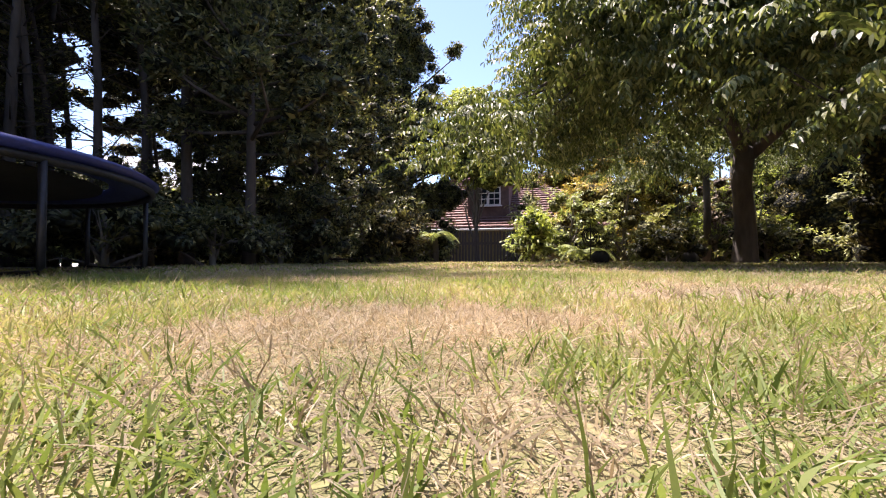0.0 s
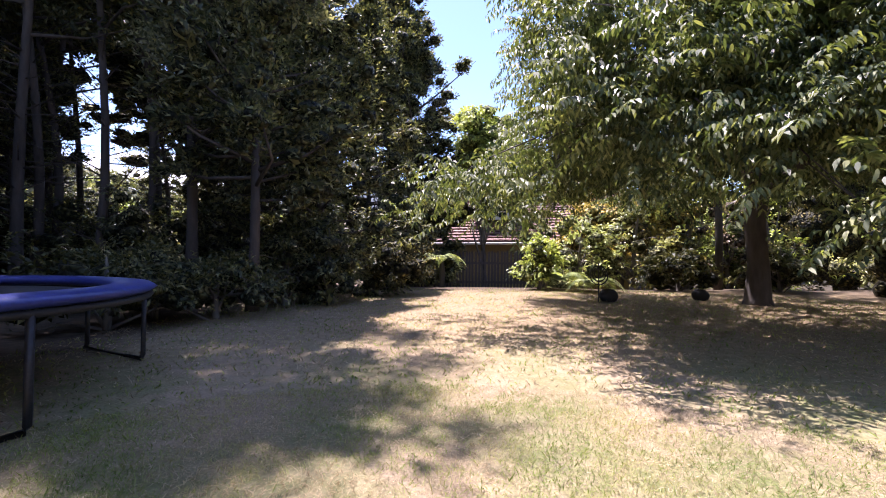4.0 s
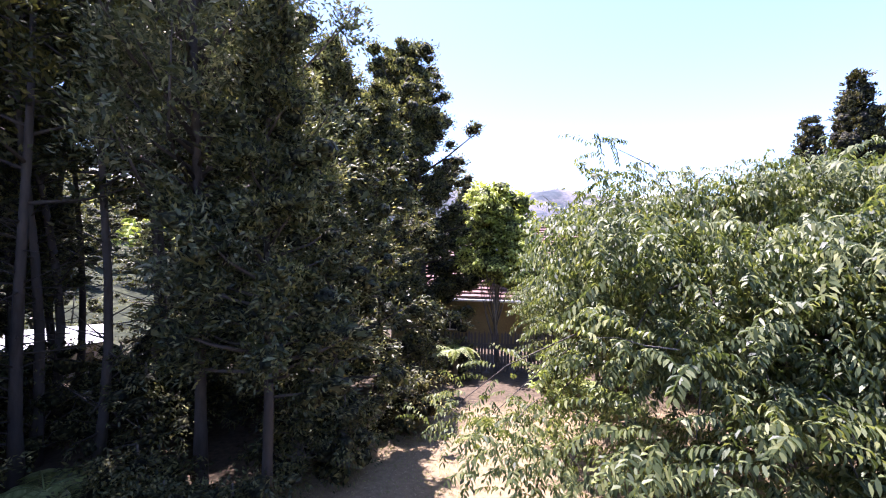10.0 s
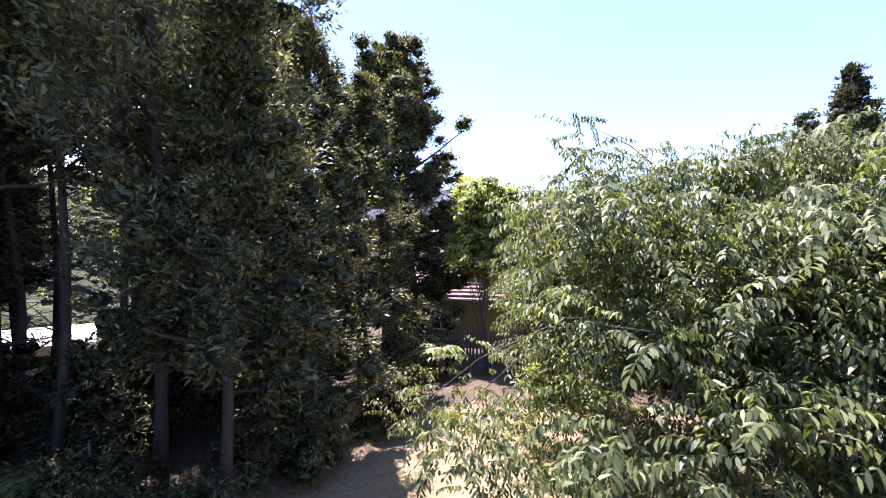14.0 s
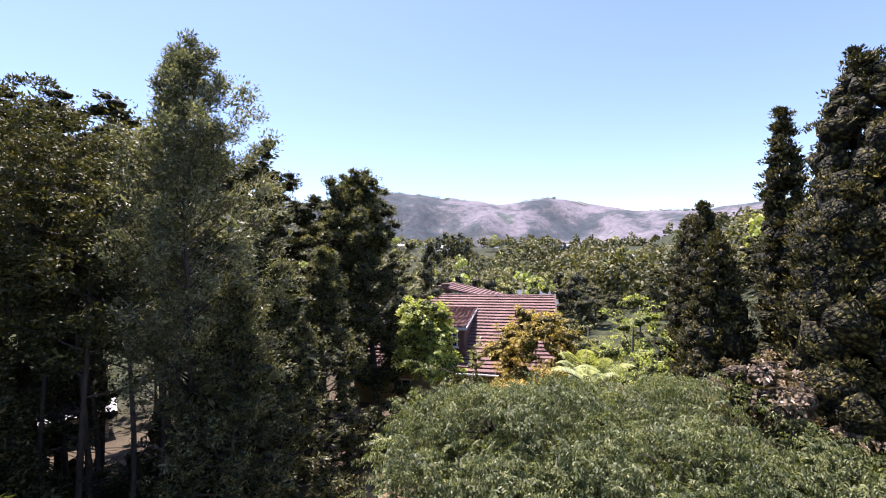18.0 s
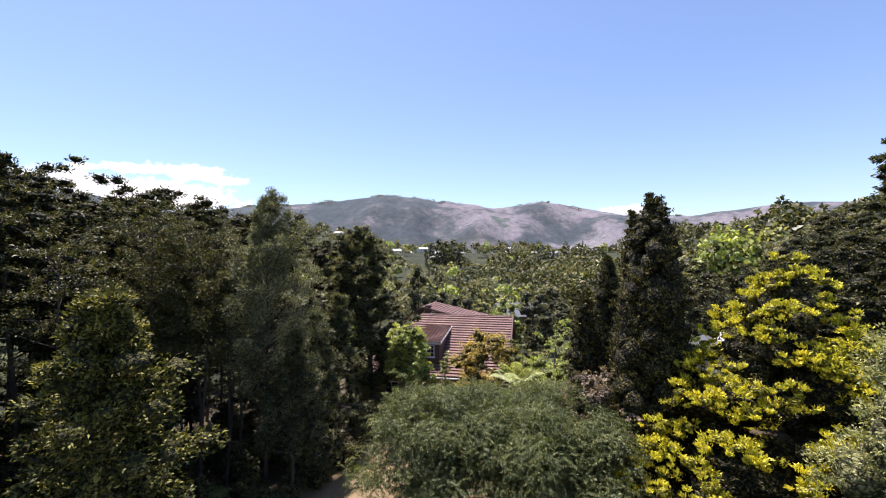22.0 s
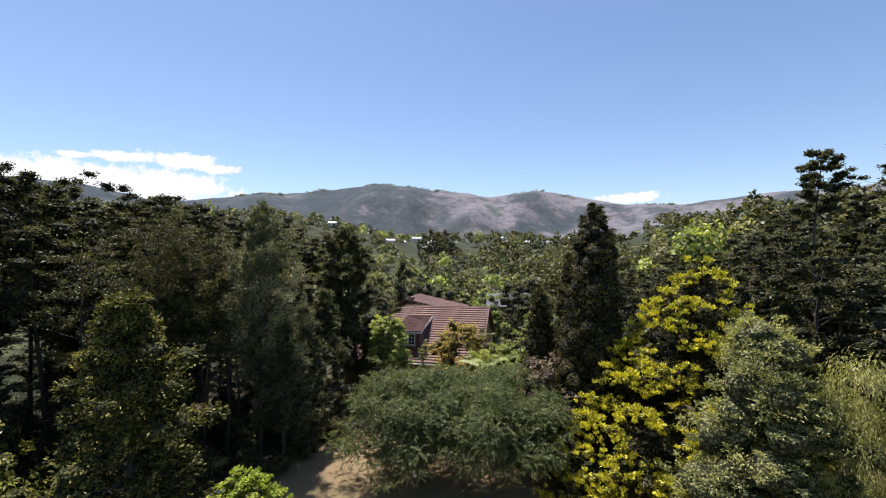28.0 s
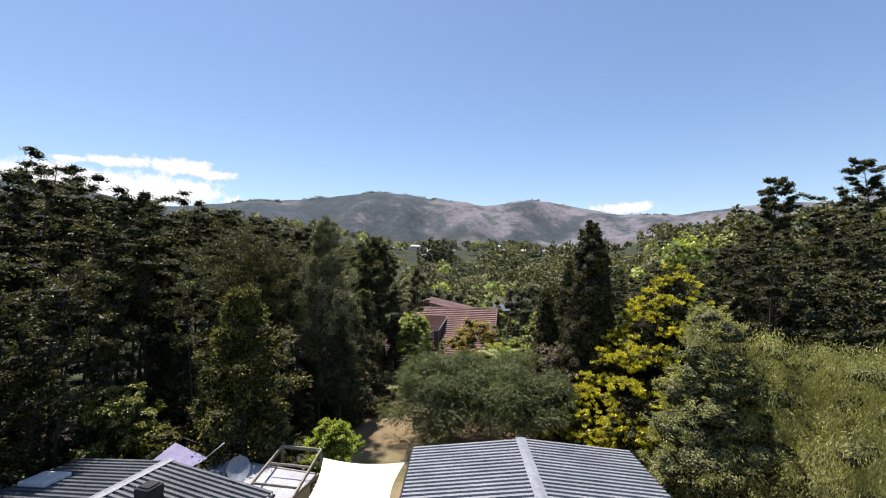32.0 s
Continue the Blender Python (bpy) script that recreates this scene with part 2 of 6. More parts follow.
LEAF_GLOSSY = foliage("glossy_olive_leaves", (0.045, 0.065, 0.016), (0.12, 0.155, 0.036), (0.27, 0.30, 0.085), 0.4, 0.4, 0.8, 0.4)
LEAF_PALE = foliage("pale_green_leaves", (0.125, 0.17, 0.045), (0.22, 0.295, 0.072), (0.36, 0.435, 0.13), 0.45, 0.5, 0.5, 0.35)
LEAF_PLUM = foliage("bronze_purple_leaves", (0.075, 0.066, 0.042), (0.15, 0.13, 0.085), (0.26, 0.225, 0.155), 0.42, 0.3, 0.5, 0.35)
LEAF_AMBER = foliage("yellowing_shrub_leaves", (0.13, 0.125, 0.035), (0.26, 0.235, 0.06), (0.42, 0.355, 0.10), 0.45, 0.4, 0.5, 0.35)
LEAF_FERN = foliage("tree_fern_fronds", (0.13, 0.18, 0.055), (0.23, 0.30, 0.105), (0.36, 0.42, 0.19), 0.45, 0.4)
LEAF_WOODS = foliage("mixed_wood_leaves", (0.05, 0.065, 0.035), (0.105, 0.125, 0.062), (0.20, 0.205, 0.115), 0.55, 0.36, 0.03, 0.25)


def grass_material():
    m = foliage("lawn_blades", (0.16, 0.22, 0.05), (0.27, 0.315, 0.09), (0.42, 0.37, 0.185), 0.5, 0.6, 0.8, 0.3, (1, 1, 1), (1.1, 1.1, 0.8))
    nt = m.node_tree
    own = [n for n in nt.nodes if n.type == "VALTORGB"][0]
    geo = [n for n in nt.nodes if n.type == "NEW_GEOMETRY"][0]
    mm = nt.nodes.new("ShaderNodeMath")
    mm.operation = "MULTIPLY_ADD"
    mm.inputs[1].default_value = 0.62
    shift = nt.nodes.new("ShaderNodeMapRange")
    shift.inputs["From Min"].default_value, shift.inputs["From Max"].default_value = 0.41, 0.59
    shift.inputs["To Min"].default_value, shift.inputs["To Max"].default_value = -0.2, 0.62
    nt.links.new(noise_tex(nt, 1.3, 5, 0.6), shift.inputs["Value"])
    nt.links.new(geo.outputs["Random Per Island"], mm.inputs[0])
    nt.links.new(shift.outputs[0], mm.inputs[2])
    nt.links.new(mm.outputs[0], own.inputs[0])
    return m


GRASS = grass_material()
STRAW = foliage("dry_straw_blades", (0.25, 0.185, 0.115), (0.40, 0.31, 0.21), (0.55, 0.45, 0.33), 0.6, 0.55, 1.5, 0.3, (1, 1, 1), (1.1, 1.05, 0.9))
TILE = surface("faded_red_concrete_tiles", (0.15, 0.082, 0.072), (0.27, 0.16, 0.135), 0.8, scale=1.2, fine=25, relief=0.3)
RIDGE_TILE = surface("dark_ridge_tiles", (0.10, 0.06, 0.05), (0.18, 0.11, 0.09), 0.8)
WEATHERBOARD = surface("ochre_painted_wall", (0.20, 0.15, 0.06), (0.30, 0.23, 0.10), 0.7, scale=1, fine=18)
WHITE = surface("white_paint", (0.66, 0.65, 0.62), (0.82, 0.81, 0.78), 0.55, scale=1.5, fine=30, relief=0.1)
FENCE = surface("weathered_fence_timber", (0.07, 0.055, 0.045), (0.15, 0.12, 0.10), 0.85, scale=4, fine=30, stretch=(1, 1, 0.15))
STEEL = surface("grey_ribbed_steel_roof", (0.23, 0.235, 0.245), (0.34, 0.345, 0.355), 0.5, 0.2, scale=0.7, fine=12, relief=0.05)
# near-black troughs: the shade between the ribs is put into the colour
STEEL_PAN = surface("shade_darkened_steel_trough", (0.018, 0.02, 0.022), (0.04, 0.042, 0.046), 0.8, 0.2, scale=0.7, fine=12, relief=0.05)
STEEL_SLATE = surface("slate_grey_ribbed_steel", (0.085, 0.095, 0.105), (0.14, 0.15, 0.165), 0.5, 0.2, scale=0.7, fine=12, relief=0.05)
STEEL_CAP = surface("pale_grey_steel_flashing", (0.26, 0.27, 0.29), (0.36, 0.37, 0.39), 0.45, 0.3, scale=0.9, fine=12, relief=0.05)
SAIL = surface("cream_shade_cloth", (0.74, 0.68, 0.54), (0.84, 0.79, 0.66), 0.8, scale=0.8, fine=200, relief=0.1)
TIMBER = surface("greyed_pergola_timber", (0.22, 0.19, 0.15), (0.36, 0.32, 0.26), 0.8, scale=2, fine=30, stretch=(0.2, 1, 1))
DARK = surface("dark_painted_steel", (0.02, 0.02, 0.022), (0.04, 0.04, 0.045), 0.5, 0.4)
RUBBER = surface("black_rubber", (0.012, 0.012, 0.013), (0.03, 0.03, 0.03), 0.8)
BLUE_PAD = surface("blue_vinyl_padding", (0.02, 0.03, 0.16), (0.035, 0.05, 0.24), 0.4, scale=2, fine=30, relief=0.2)
MEMBRANE = surface("white_roof_membrane", (0.36, 0.36, 0.385), (0.52, 0.52, 0.55), 0.75, scale=0.8, fine=14, relief=0.15)
WALL = surface("cream_house_wall", (0.45, 0.42, 0.36), (0.55, 0.52, 0.45), 0.8)


def glass_material():
    m, nt, b = material("window_glass", 0.05, 0.0)
    b.inputs["Base Color"].default_value = (0.02, 0.025, 0.03, 1)
    return m


GLASS = glass_material()


# ---- mesh helpers ----
def mesh_from(name, verts, faces, mat, smooth=False):
    me = bpy.data.meshes.new(name)
    me.from_pydata(verts, [], faces)
    me.materials.append(mat)
    if smooth:
        me.polygons.foreach_set("use_smooth", [True] * len(me.polygons))
    return me


def thing(name, at=(0, 0, 0), rz=0.0, label="", category="", group="", kind=""):
    e = new(name)
    e.matrix_world = pose(*at, 0, 0, rz)
    e.empty_display_size = 0.2
    return tagged(e, label, category, group, kind)


def child(name, mesh, parent, label=""):
    o = new(name, mesh)
    o.parent = parent
    return tagged(o, label)


def part(name, bm, mat, parent, label=""):
    me = bpy.data.meshes.new(name)
    bm.to_mesh(me)
    bm.free()
    me.materials.append(mat)
    return child(name, me, parent, label)


def box_bm(size, at=(0, 0, 0), bevel=0.0, rot=None, bm=None):
    b = bmesh.new()
    bmesh.ops.create_cube(b, size=1)
    bmesh.ops.scale(b, vec=size, verts=b.verts)
    if bevel:
        bmesh.ops.bevel(b, geom=b.edges[:], offset=bevel, segments=1, affect="EDGES")
    if rot:
        bmesh.ops.rotate(b, matrix=Euler([radians(a) for a in rot]).to_matrix(), verts=b.verts)
    bmesh.ops.translate(b, vec=at, verts=b.verts)
    if bm is None:
        return b
    tmp = bpy.data.meshes.new("tmp")
    b.to_mesh(tmp)
    b.free()
    bm.from_mesh(tmp)
    bpy.data.meshes.remove(tmp)
    return bm


def tube(path, radii, sides=7):
    """Vertices and faces of a tapered tube along a path of points."""
    path = [Vector(p) for p in path]
    vs, fs = [], []
    for i, p in enumerate(path):
        d = (path[min(i + 1, len(path) - 1)] - path[max(i - 1, 0)]).normalized()
        a = d.orthogonal().normalized()
        b = d.cross(a)
        for k in range(sides):
            t = 2 * math.pi * k / sides
            vs.append(p + (a * math.cos(t) + b * math.sin(t)) * radii[i])
    for i in range(len(path) - 1):
        for k in range(sides):
            k2 = (k + 1) % sides
            fs.append((i * sides + k, i * sides + k2, (i + 1) * sides + k2, (i + 1) * sides + k))
    fs.append(tuple(range(sides - 1, -1, -1)))
    fs.append(tuple((len(path) - 1) * sides + k for k in range(sides)))
    return vs, fs


def join_tubes(tubes):
    vs, fs = [], []
    for v, f in tubes:
        o = len(vs)
        vs += v
        fs += [tuple(i + o for i in q) for q in f]
    return vs, fs


def leaves_mesh(name, rng, centre, along, normal, length, width, mat, fold=0.25, droop=0.15, oval=False):
    """One pointed, folded leaf of four corners for each centre, or of six where it is oval."""
    n = len(centre)
    along = along / np.maximum(np.linalg.norm(along, axis=1, keepdims=True), 1e-6)
    side = np.cross(along, normal)
    side /= np.maximum(np.linalg.norm(side, axis=1, keepdims=True), 1e-6)
    up = np.cross(side, along)
    L, W = length[:, None], width[:, None]
    base = centre - along * L * 0.5
    tip = centre + along * L * 0.5 - up * L * droop
    mid = centre - along * L * 0.06
    left, right = mid + side * W * 0.5 + up * W * fold, mid - side * W * 0.5 + up * W * fold
    rim = [base, right, tip, left]
    if oval:
        low, high = centre - along * L * 0.22 + up * W * 0.1, centre + along * L * 0.18 - up * L * droop * 0.3
        rim = [base, low - side * W * 0.42, high - side * W * 0.46 + up * W * fold, tip, high + side * W * 0.46 + up * W * fold, low + side * W * 0.42]
    k = len(rim)
    v = np.stack(rim, 1).reshape(-1, 3).astype(np.float32)
    me = bpy.data.meshes.new(name)
    me.vertices.add(k * n)
    me.vertices.foreach_set("co", v.ravel())
    me.loops.add(k * n)
    me.loops.foreach_set("vertex_index", np.arange(k * n, dtype=np.int32))
    me.polygons.add(n)
    me.polygons.foreach_set("loop_start", np.arange(0, k * n, k, dtype=np.int32))
    me.update(calc_edges=True)
    me.materials.append(mat)
    return me


def unit(rng, n):
    v = rng.normal(size=(n, 3))
    return v / np.linalg.norm(v, axis=1, keepdims=True)


def clump_points(rng, lobes, per_area, low=-0.6, fill=0.25):
    """Centres of leaf clumps over the skins of the lobes, and the way out of each lobe."""
    cs, outs = [], []
    for (x, y, z, a, b, c) in lobes:
        n = max(4, int(per_area * (a * b + b * c + a * c) * 4.19 / 3 * 1.0))
        u = unit(rng, n * 2)
        u = u[u[:, 2] > low][:n]
        r = np.where(rng.random(len(u)) < fill, rng.uniform(0.35, 0.8, len(u)), rng.uniform(0.82, 1.12, len(u)))
        cs.append(np.array((x, y, z)) + u * np.array((a, b, c)) * r[:, None])
        o = u / np.array((a, b, c))
        outs.append(o / np.linalg.norm(o, axis=1, keepdims=True))
    return np.concatenate(cs), np.concatenate(outs)


def crown_mesh(name, rng, lobes, mat, per_area=6.0, clump=0.35, leaves=28, length=0.12, width=0.05, low=-0.6, fill=0.25,
               droop=0.3, up=0.5, rough=0.6, flat=0.6, core=0.0, core_size=2.0):
    cs, outs = clump_points(rng, lobes, per_area, low, fill)
    k = len(cs)
    size = rng.uniform(0.6, 1.3, k) * clump
    off = unit(rng, k * leaves) * (rng.random(k * leaves) ** 0.5)[:, None]
    off[:, 2] *= flat
    centre = np.repeat(cs, leaves, 0) + off * np.repeat(size, leaves)[:, None]
    out = np.repeat(outs, leaves, 0)
    n = len(centre)
    along = out * 0.7 + off * 0.8 + unit(rng, n) * rough
    along[:, 2] -= droop
    normal = out * 0.8 + np.array((0, 0, up)) + unit(rng, n) * 0.5
    ln, wd = length * rng.uniform(0.6, 1.35, n), width * rng.uniform(0.7, 1.3, n)
    if core:
        # larger sprays inside, which close the crown
        c2, o2 = clump_points(rng, [(x, y, z, p * 0.72, q * 0.72, r * 0.72) for x, y, z, p, q, r in lobes], core, -0.9, 0.3)
        m = len(c2)
        centre = np.concatenate([centre, c2])
        along = np.concatenate([along, unit(rng, m) + o2 * 0.3])
        normal = np.concatenate([normal, o2 + unit(rng, m) * 0.6])
        ln = np.concatenate([ln, np.full(m, length * core_size) * rng.uniform(0.7, 1.3, m)])
        wd = np.concatenate([wd, np.full(m, length * core_size * 0.6) * rng.uniform(0.7, 1.3, m)])
    return leaves_mesh(name, rng, centre, along, normal, ln, wd, mat)


def inner_mesh(name, rng, lobes, mat, scale=0.66, fine=1):
    """The twiggy, shaded inside of a crown: a rough opaque lump in each lobe, added to block light."""
    b = bmesh.new()
    bmesh.ops.create_icosphere(b, subdivisions=fine, radius=1)
    v0 = np.array([v.co[:] for v in b.verts])
    f0 = np.array([[v.index for v in f.verts] for f in b.faces])
    b.free()
    vs, fs = [], []
    for i, (x, y, z, p, q, r) in enumerate(lobes):
        turn = Euler(rng.uniform(0, 6.28, 3)).to_matrix()
        w0 = v0 @ np.array(turn)
        rough = np.array([1 + 0.45 * noise.noise(Vector(v) * 1.6 + Vector((i * 3.1, 0, 0))) + 0.25 * noise.noise(Vector(v) * 4 + Vector((0, i * 2.3, 0))) for v in w0]) if fine > 1 else rng.uniform(0.7, 1.2, len(v0))
        u = w0 * rough[:, None] * np.array((p, q, r)) * scale
        vs.append(u + np.array((x, y, z)))
        fs.append(f0 + i * len(v0))
    me = bpy.data.meshes.new(name)
    v, f = np.concatenate(vs), np.concatenate(fs)
    me.vertices.add(len(v))
    me.vertices.foreach_set("co", v.astype(np.float32).ravel())
    me.loops.add(3 * len(f))
    me.loops.foreach_set("vertex_index", f.astype(np.int32).ravel())
    me.polygons.add(len(f))
    me.polygons.foreach_set("loop_start", np.arange(0, 3 * len(f), 3, dtype=np.int32))
    me.update(calc_edges=True)
    me.materials.append(mat)
    return me


def limbs_mesh(name, rng, base, top, radius, lobes, mat, limbs=10, start=0.35, sides=8, twigs=0):
    """A bent, tapered trunk with root flare, and limbs that reach into the lobes."""
    base, top = Vector(base), Vector(top)
    n = 7
    pts, rad = [], []
    bend = Vector((rng.uniform(-1, 1), rng.uniform(-1, 1), 0)) * (top - base).length * 0.035
    for i in range(n + 1):
        t = i / n
        pts.append(base.lerp(top, t) + bend * math.sin(t * math.pi * 1.5))
        rad.append(radius * (1 - 0.8 * t) * (1.45 if i == 0 else 1))
    pts.insert(1, base.lerp(top, 0.04))
    rad.insert(1, radius * 1.08)
    tubes = [tube(pts, rad, sides)]
    for j in range(limbs):
        x, y, z, a, b, c = lobes[j % len(lobes)]
        end = Vector((x, y, z)) + Vector(unit(rng, 1)[0] * np.array((a, b, c)) * 0.75)
        t = start + (1 - start) * rng.uniform(0, 0.75)
        if end.z < base.lerp(top, t).z - 0.5:
            t = start
        i = t * n
        k = min(int(i) + 1, len(pts) - 2)
        s = pts[k]
        mid = s.lerp(end, 0.5) + Vector((rng.uniform(-.1, .1), rng.uniform(-.1, .1), rng.uniform(0, .15))) * (end - s).length
        r = rad[k] * rng.uniform(0.35, 0.6)
        tubes.append(tube([s, s.lerp(mid, 0.6), mid, end], [r, r * 0.75, r * 0.5, r * 0.12], max(5, sides - 3)))
        for q in range(twigs):
            e2 = end + Vector(unit(rng, 1)[0] * np.array((a, b, c)) * 0.5)
            tubes.append(tube([mid, mid.lerp(e2, 0.5) + Vector((0, 0, 0.1)), e2], [r * 0.35, r * 0.2, r * 0.06], 4))
    v, f = join_tubes(tubes)
    return mesh_from(name, v, f, mat, True)


def tree(name, at, label, lobes, leaf, bark=BARK, radius=0.2, top=None, seed=1, limbs=10, start=0.35, twigs=1, category="tree", group="", inner=0.7, fine=1, within=None, **crown):
    """lobes and top are relative to the foot of the tree."""
    rng = np.random.default_rng(seed)
    t = thing(name, at, 0, label, category, group)
    top = top or (0, 0, max(l[2] for l in lobes))
    child("trunk", limbs_mesh("trunk", rng, (0, 0, -0.15), top, radius, lobes, bark, limbs, start, 8, twigs), t)
    child("crown", crown_mesh("crown", rng, lobes, leaf, **crown), t)
    # opaque filler inside the lobes, with shade painted into its colour
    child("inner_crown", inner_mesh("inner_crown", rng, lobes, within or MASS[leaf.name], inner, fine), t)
    return t


def branch_tree(name, at, label, h, reach, leaf, bark=BARK, radius=0.16, seed=1, start=0.3, branches=50, pads=3, pad=0.45, leaves=70, length=0.1, width=0.045,
                rise=(15, 70), lean=(0, 0), category="tree", group="", flat=0.6, stub=0, core=5, wide=(0.5, 0.8), gather=1.0, inward=0.45, shade_side=0.0, skin=0.38, hearts=True, heart=0.6):
    """A tapered trunk, limbs from all along it, and flattened pads of leaves along each limb.
    reach(t) is the length of the limbs at the part t of the height, rise their angle low and high."""
    rng = np.random.default_rng(seed)
    th = thing(name, at, 0, label, category, group)
    n = 9
    bend = np.array((rng.uniform(-1, 1), rng.uniform(-1, 1), 0)) * h * 0.02
    spine = np.array([(lean[0] * t ** 1.4, lean[1] * t ** 1.4, -0.2 + (h * 0.97 + 0.2) * t) + bend * math.sin(t * 7) for t in np.linspace(0, 1, n + 1)])
    rads = [radius * (1.4 if i == 0 else 1) * (1 - 0.9 * (i / n) ** 0.9) + 0.012 for i in range(n + 1)]
    tubes = [tube([tuple(p) for p in spine], rads, 8)]

    def on_spine(t):
        i = min(int(t * n), n - 1)
        f = t * n - i
        return spine[i] * (1 - f) + spine[i + 1] * f, rads[i] * (1 - f) + rads[i + 1] * f
    for j in range(stub):
        s, r = on_spine(rng.uniform(0.08, start))
        az = rng.uniform(0, 6.28)
        e = s + np.array((math.cos(az), math.sin(az), rng.uniform(-0.1, 0.7))) * rng.uniform(0.4, 1.4)
        tubes.append(tube([tuple(s), tuple(e)], [r * 0.22, 0.005], 4))
    cs, ds, sz = [], [], []
    for j in range(branches):
        t = start + (1 - start) * ((j + rng.random()) / branches) ** gather
        s, r = on_spine(t)
        L = reach(t) * rng.uniform(0.55, 1.15)
        az = j * 2.4 + rng.uniform(-0.5, 0.5)
        L *= 1 - shade_side * (1 - math.cos(az)) * 0.7
        if shade_side and math.cos(az) < -0.2 and t < 0.36:
            continue
        el = radians(rise[0] + (rise[1] - rise[0]) * t + rng.uniform(-14, 14))
        flatdir = np.array((math.cos(az), math.sin(az), 0.0))
        side = np.array((-flatdir[1], flatdir[0], 0))
        d = flatdir * math.cos(el) + np.array((0, 0, math.sin(el)))
        mid = s + d * L * 0.5 + side * rng.uniform(-0.1, 0.1) * L + np.array((0, 0, -0.05 * L))
        end = s + d * L + side * rng.uniform(-0.15, 0.15) * L
        br = min(r * 0.6, 0.012 + 0.015 * L)
        tubes.append(tube([tuple(s), tuple(mid), tuple(end)], [br, br * 0.65, br * 0.15], 5))
        for k in range(pads):
            u = inward + (1.02 - inward) * (k + rng.random()) / pads
            b = s * (1 - u) ** 2 + mid * 2 * u * (1 - u) + end * u * u
            w = unit(rng, 1)[0] * np.array((1, 1, 0.6)) + d * 0.3
            c = b + w * (0.14 * L + 0.1) * (1.15 - 0.6 * u)
            tubes.append(tube([tuple(b), tuple(c)], [br * 0.3, 0.004], 3))
            cs.append(c)
            ds.append(d)
            sz.append(pad * rng.uniform(0.55, 1.3) * (0.75 if t > 0.85 else 1))
    cs.append(spine[-1] - np.array((0, 0, pad * 0.45)))
    ds.append(np.array((0, 0, 1.0)))
    sz.append(pad * 0.6)
    child("trunk", mesh_from("trunk", *join_tubes(tubes), bark, True), th)
    cs, ds, sz = np.array(cs), np.array(ds), np.array(sz)
    shape = np.array((1, 1, flat))
    off = unit(rng, len(cs) * leaves) * (rng.random(len(cs) * leaves) ** skin)[:, None]
    centre = np.repeat(cs, leaves, 0) + off * shape * np.repeat(sz, leaves)[:, None]
    m = len(centre)
    along = np.repeat(ds, leaves, 0) * 0.45 + off * 0.7 + unit(rng, m) * 0.5
    normal = np.array((0, 0, 0.6)) + off * 0.8 + unit(rng, m) * 0.5
    ln, wd = length * rng.uniform(0.6, 1.4, m), width * rng.uniform(0.7, 1.3, m)
    # broader sprays within each pad close it
    o2 = unit(rng, len(cs) * core)
    c2 = np.repeat(cs, core, 0) + o2 * shape * np.repeat(sz, core)[:, None] * 0.42
    k = len(c2)
    big = np.repeat(sz, core) * rng.uniform(*wide, k)
    me = leaves_mesh("crown", rng, np.concatenate([centre, c2]), np.concatenate([along, unit(rng, k)]), np.concatenate([normal, o2 + unit(rng, k) * 0.5]), np.concatenate([ln, big]), np.concatenate([wd, big * 0.34]), leaf)
    child("crown", me, th)
    # added lumps inside the pads stop light leaking through
    if hearts:
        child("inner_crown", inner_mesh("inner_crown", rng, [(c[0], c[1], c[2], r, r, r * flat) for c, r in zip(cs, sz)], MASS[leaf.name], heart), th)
    return th


def smooth(a, b, x):
    t = min(1.0, max(0.0, (x - a) / (b - a)))
    return t * t * (3 - 2 * t)


# ---- ground ----
# crest of the far hills: degrees to the right of +y, and the height above the eye in degrees
CREST = [(-60, 6.5), (-40, 7.0), (-32.9, 6.08), (-28.4, 6.10), (-24.7, 7.17), (-18, 8.03), (-13.7, 8.66), (-10.7, 8.61), (-7.3, 9.12), (-3.1, 8.98), (0, 8.5), (1.5, 8.45), (3.8, 7.65), (8.4, 7.08), (12.2, 7.78), (15.8, 7.92), (19.4, 7.35), (22.7, 6.37), (25.3, 5.61), (28.4, 5.64), (31.9, 5.56), (40, 6.7), (60, 6.5)]


def crest(a):
    for (p, u), (q, w) in zip(CREST, CREST[1:]):
        if p <= a <= q:
            return u + (w - u) * (a - p) / (q - p)
    return 6.5


def height(x, y):
    r = math.hypot(x, y)
    a = math.degrees(math.atan2(x, y))
    z = 0.0
    z -= 0.7 * smooth(13, 20, y)
    far = smooth(40, 80, y)
    z += 0.27 * max(0.0, min(x - 24, 75)) * smooth(-30, 25, x + y) * (1 - far)
    z += min(12.5, 0.6 * max(0.0, x - 24 - 0.45 * (y - 15))) * far
    z += 0.25 * max(0.0, min(-x - 32, 90))
    z -= 2.3 * math.exp(-((x + 23) ** 2 + (y - 24) ** 2) / 110)
    if y > 0:
        z += 24 * smooth(60, 500, r)
    n = noise.fractal(Vector((x, y, 0)) * 0.004, 1.0, 2.0, 5)
    z += n * 5 * smooth(60, 300, r)
    if r > 900:
        top = math.tan(radians(crest(a))) * 1500 + 11 if abs(a) < 60 else 160
        spur = noise.fractal(Vector((x * 0.004, y * 0.0016, 3.0)), 1.0, 2.0, 6)
        rise = smooth(950, 1500, r + 150 * spur) * (1 + 0.05 * noise.fractal(Vector((x * 0.012, y * 0.004, 8.0)), 1.0, 2.0, 5) * smooth(0, 1, (1500 - r) / 120))
        z += (top - z) * rise
        if r > 1500:
            z -= (r - 1500) * 0.12
    return z


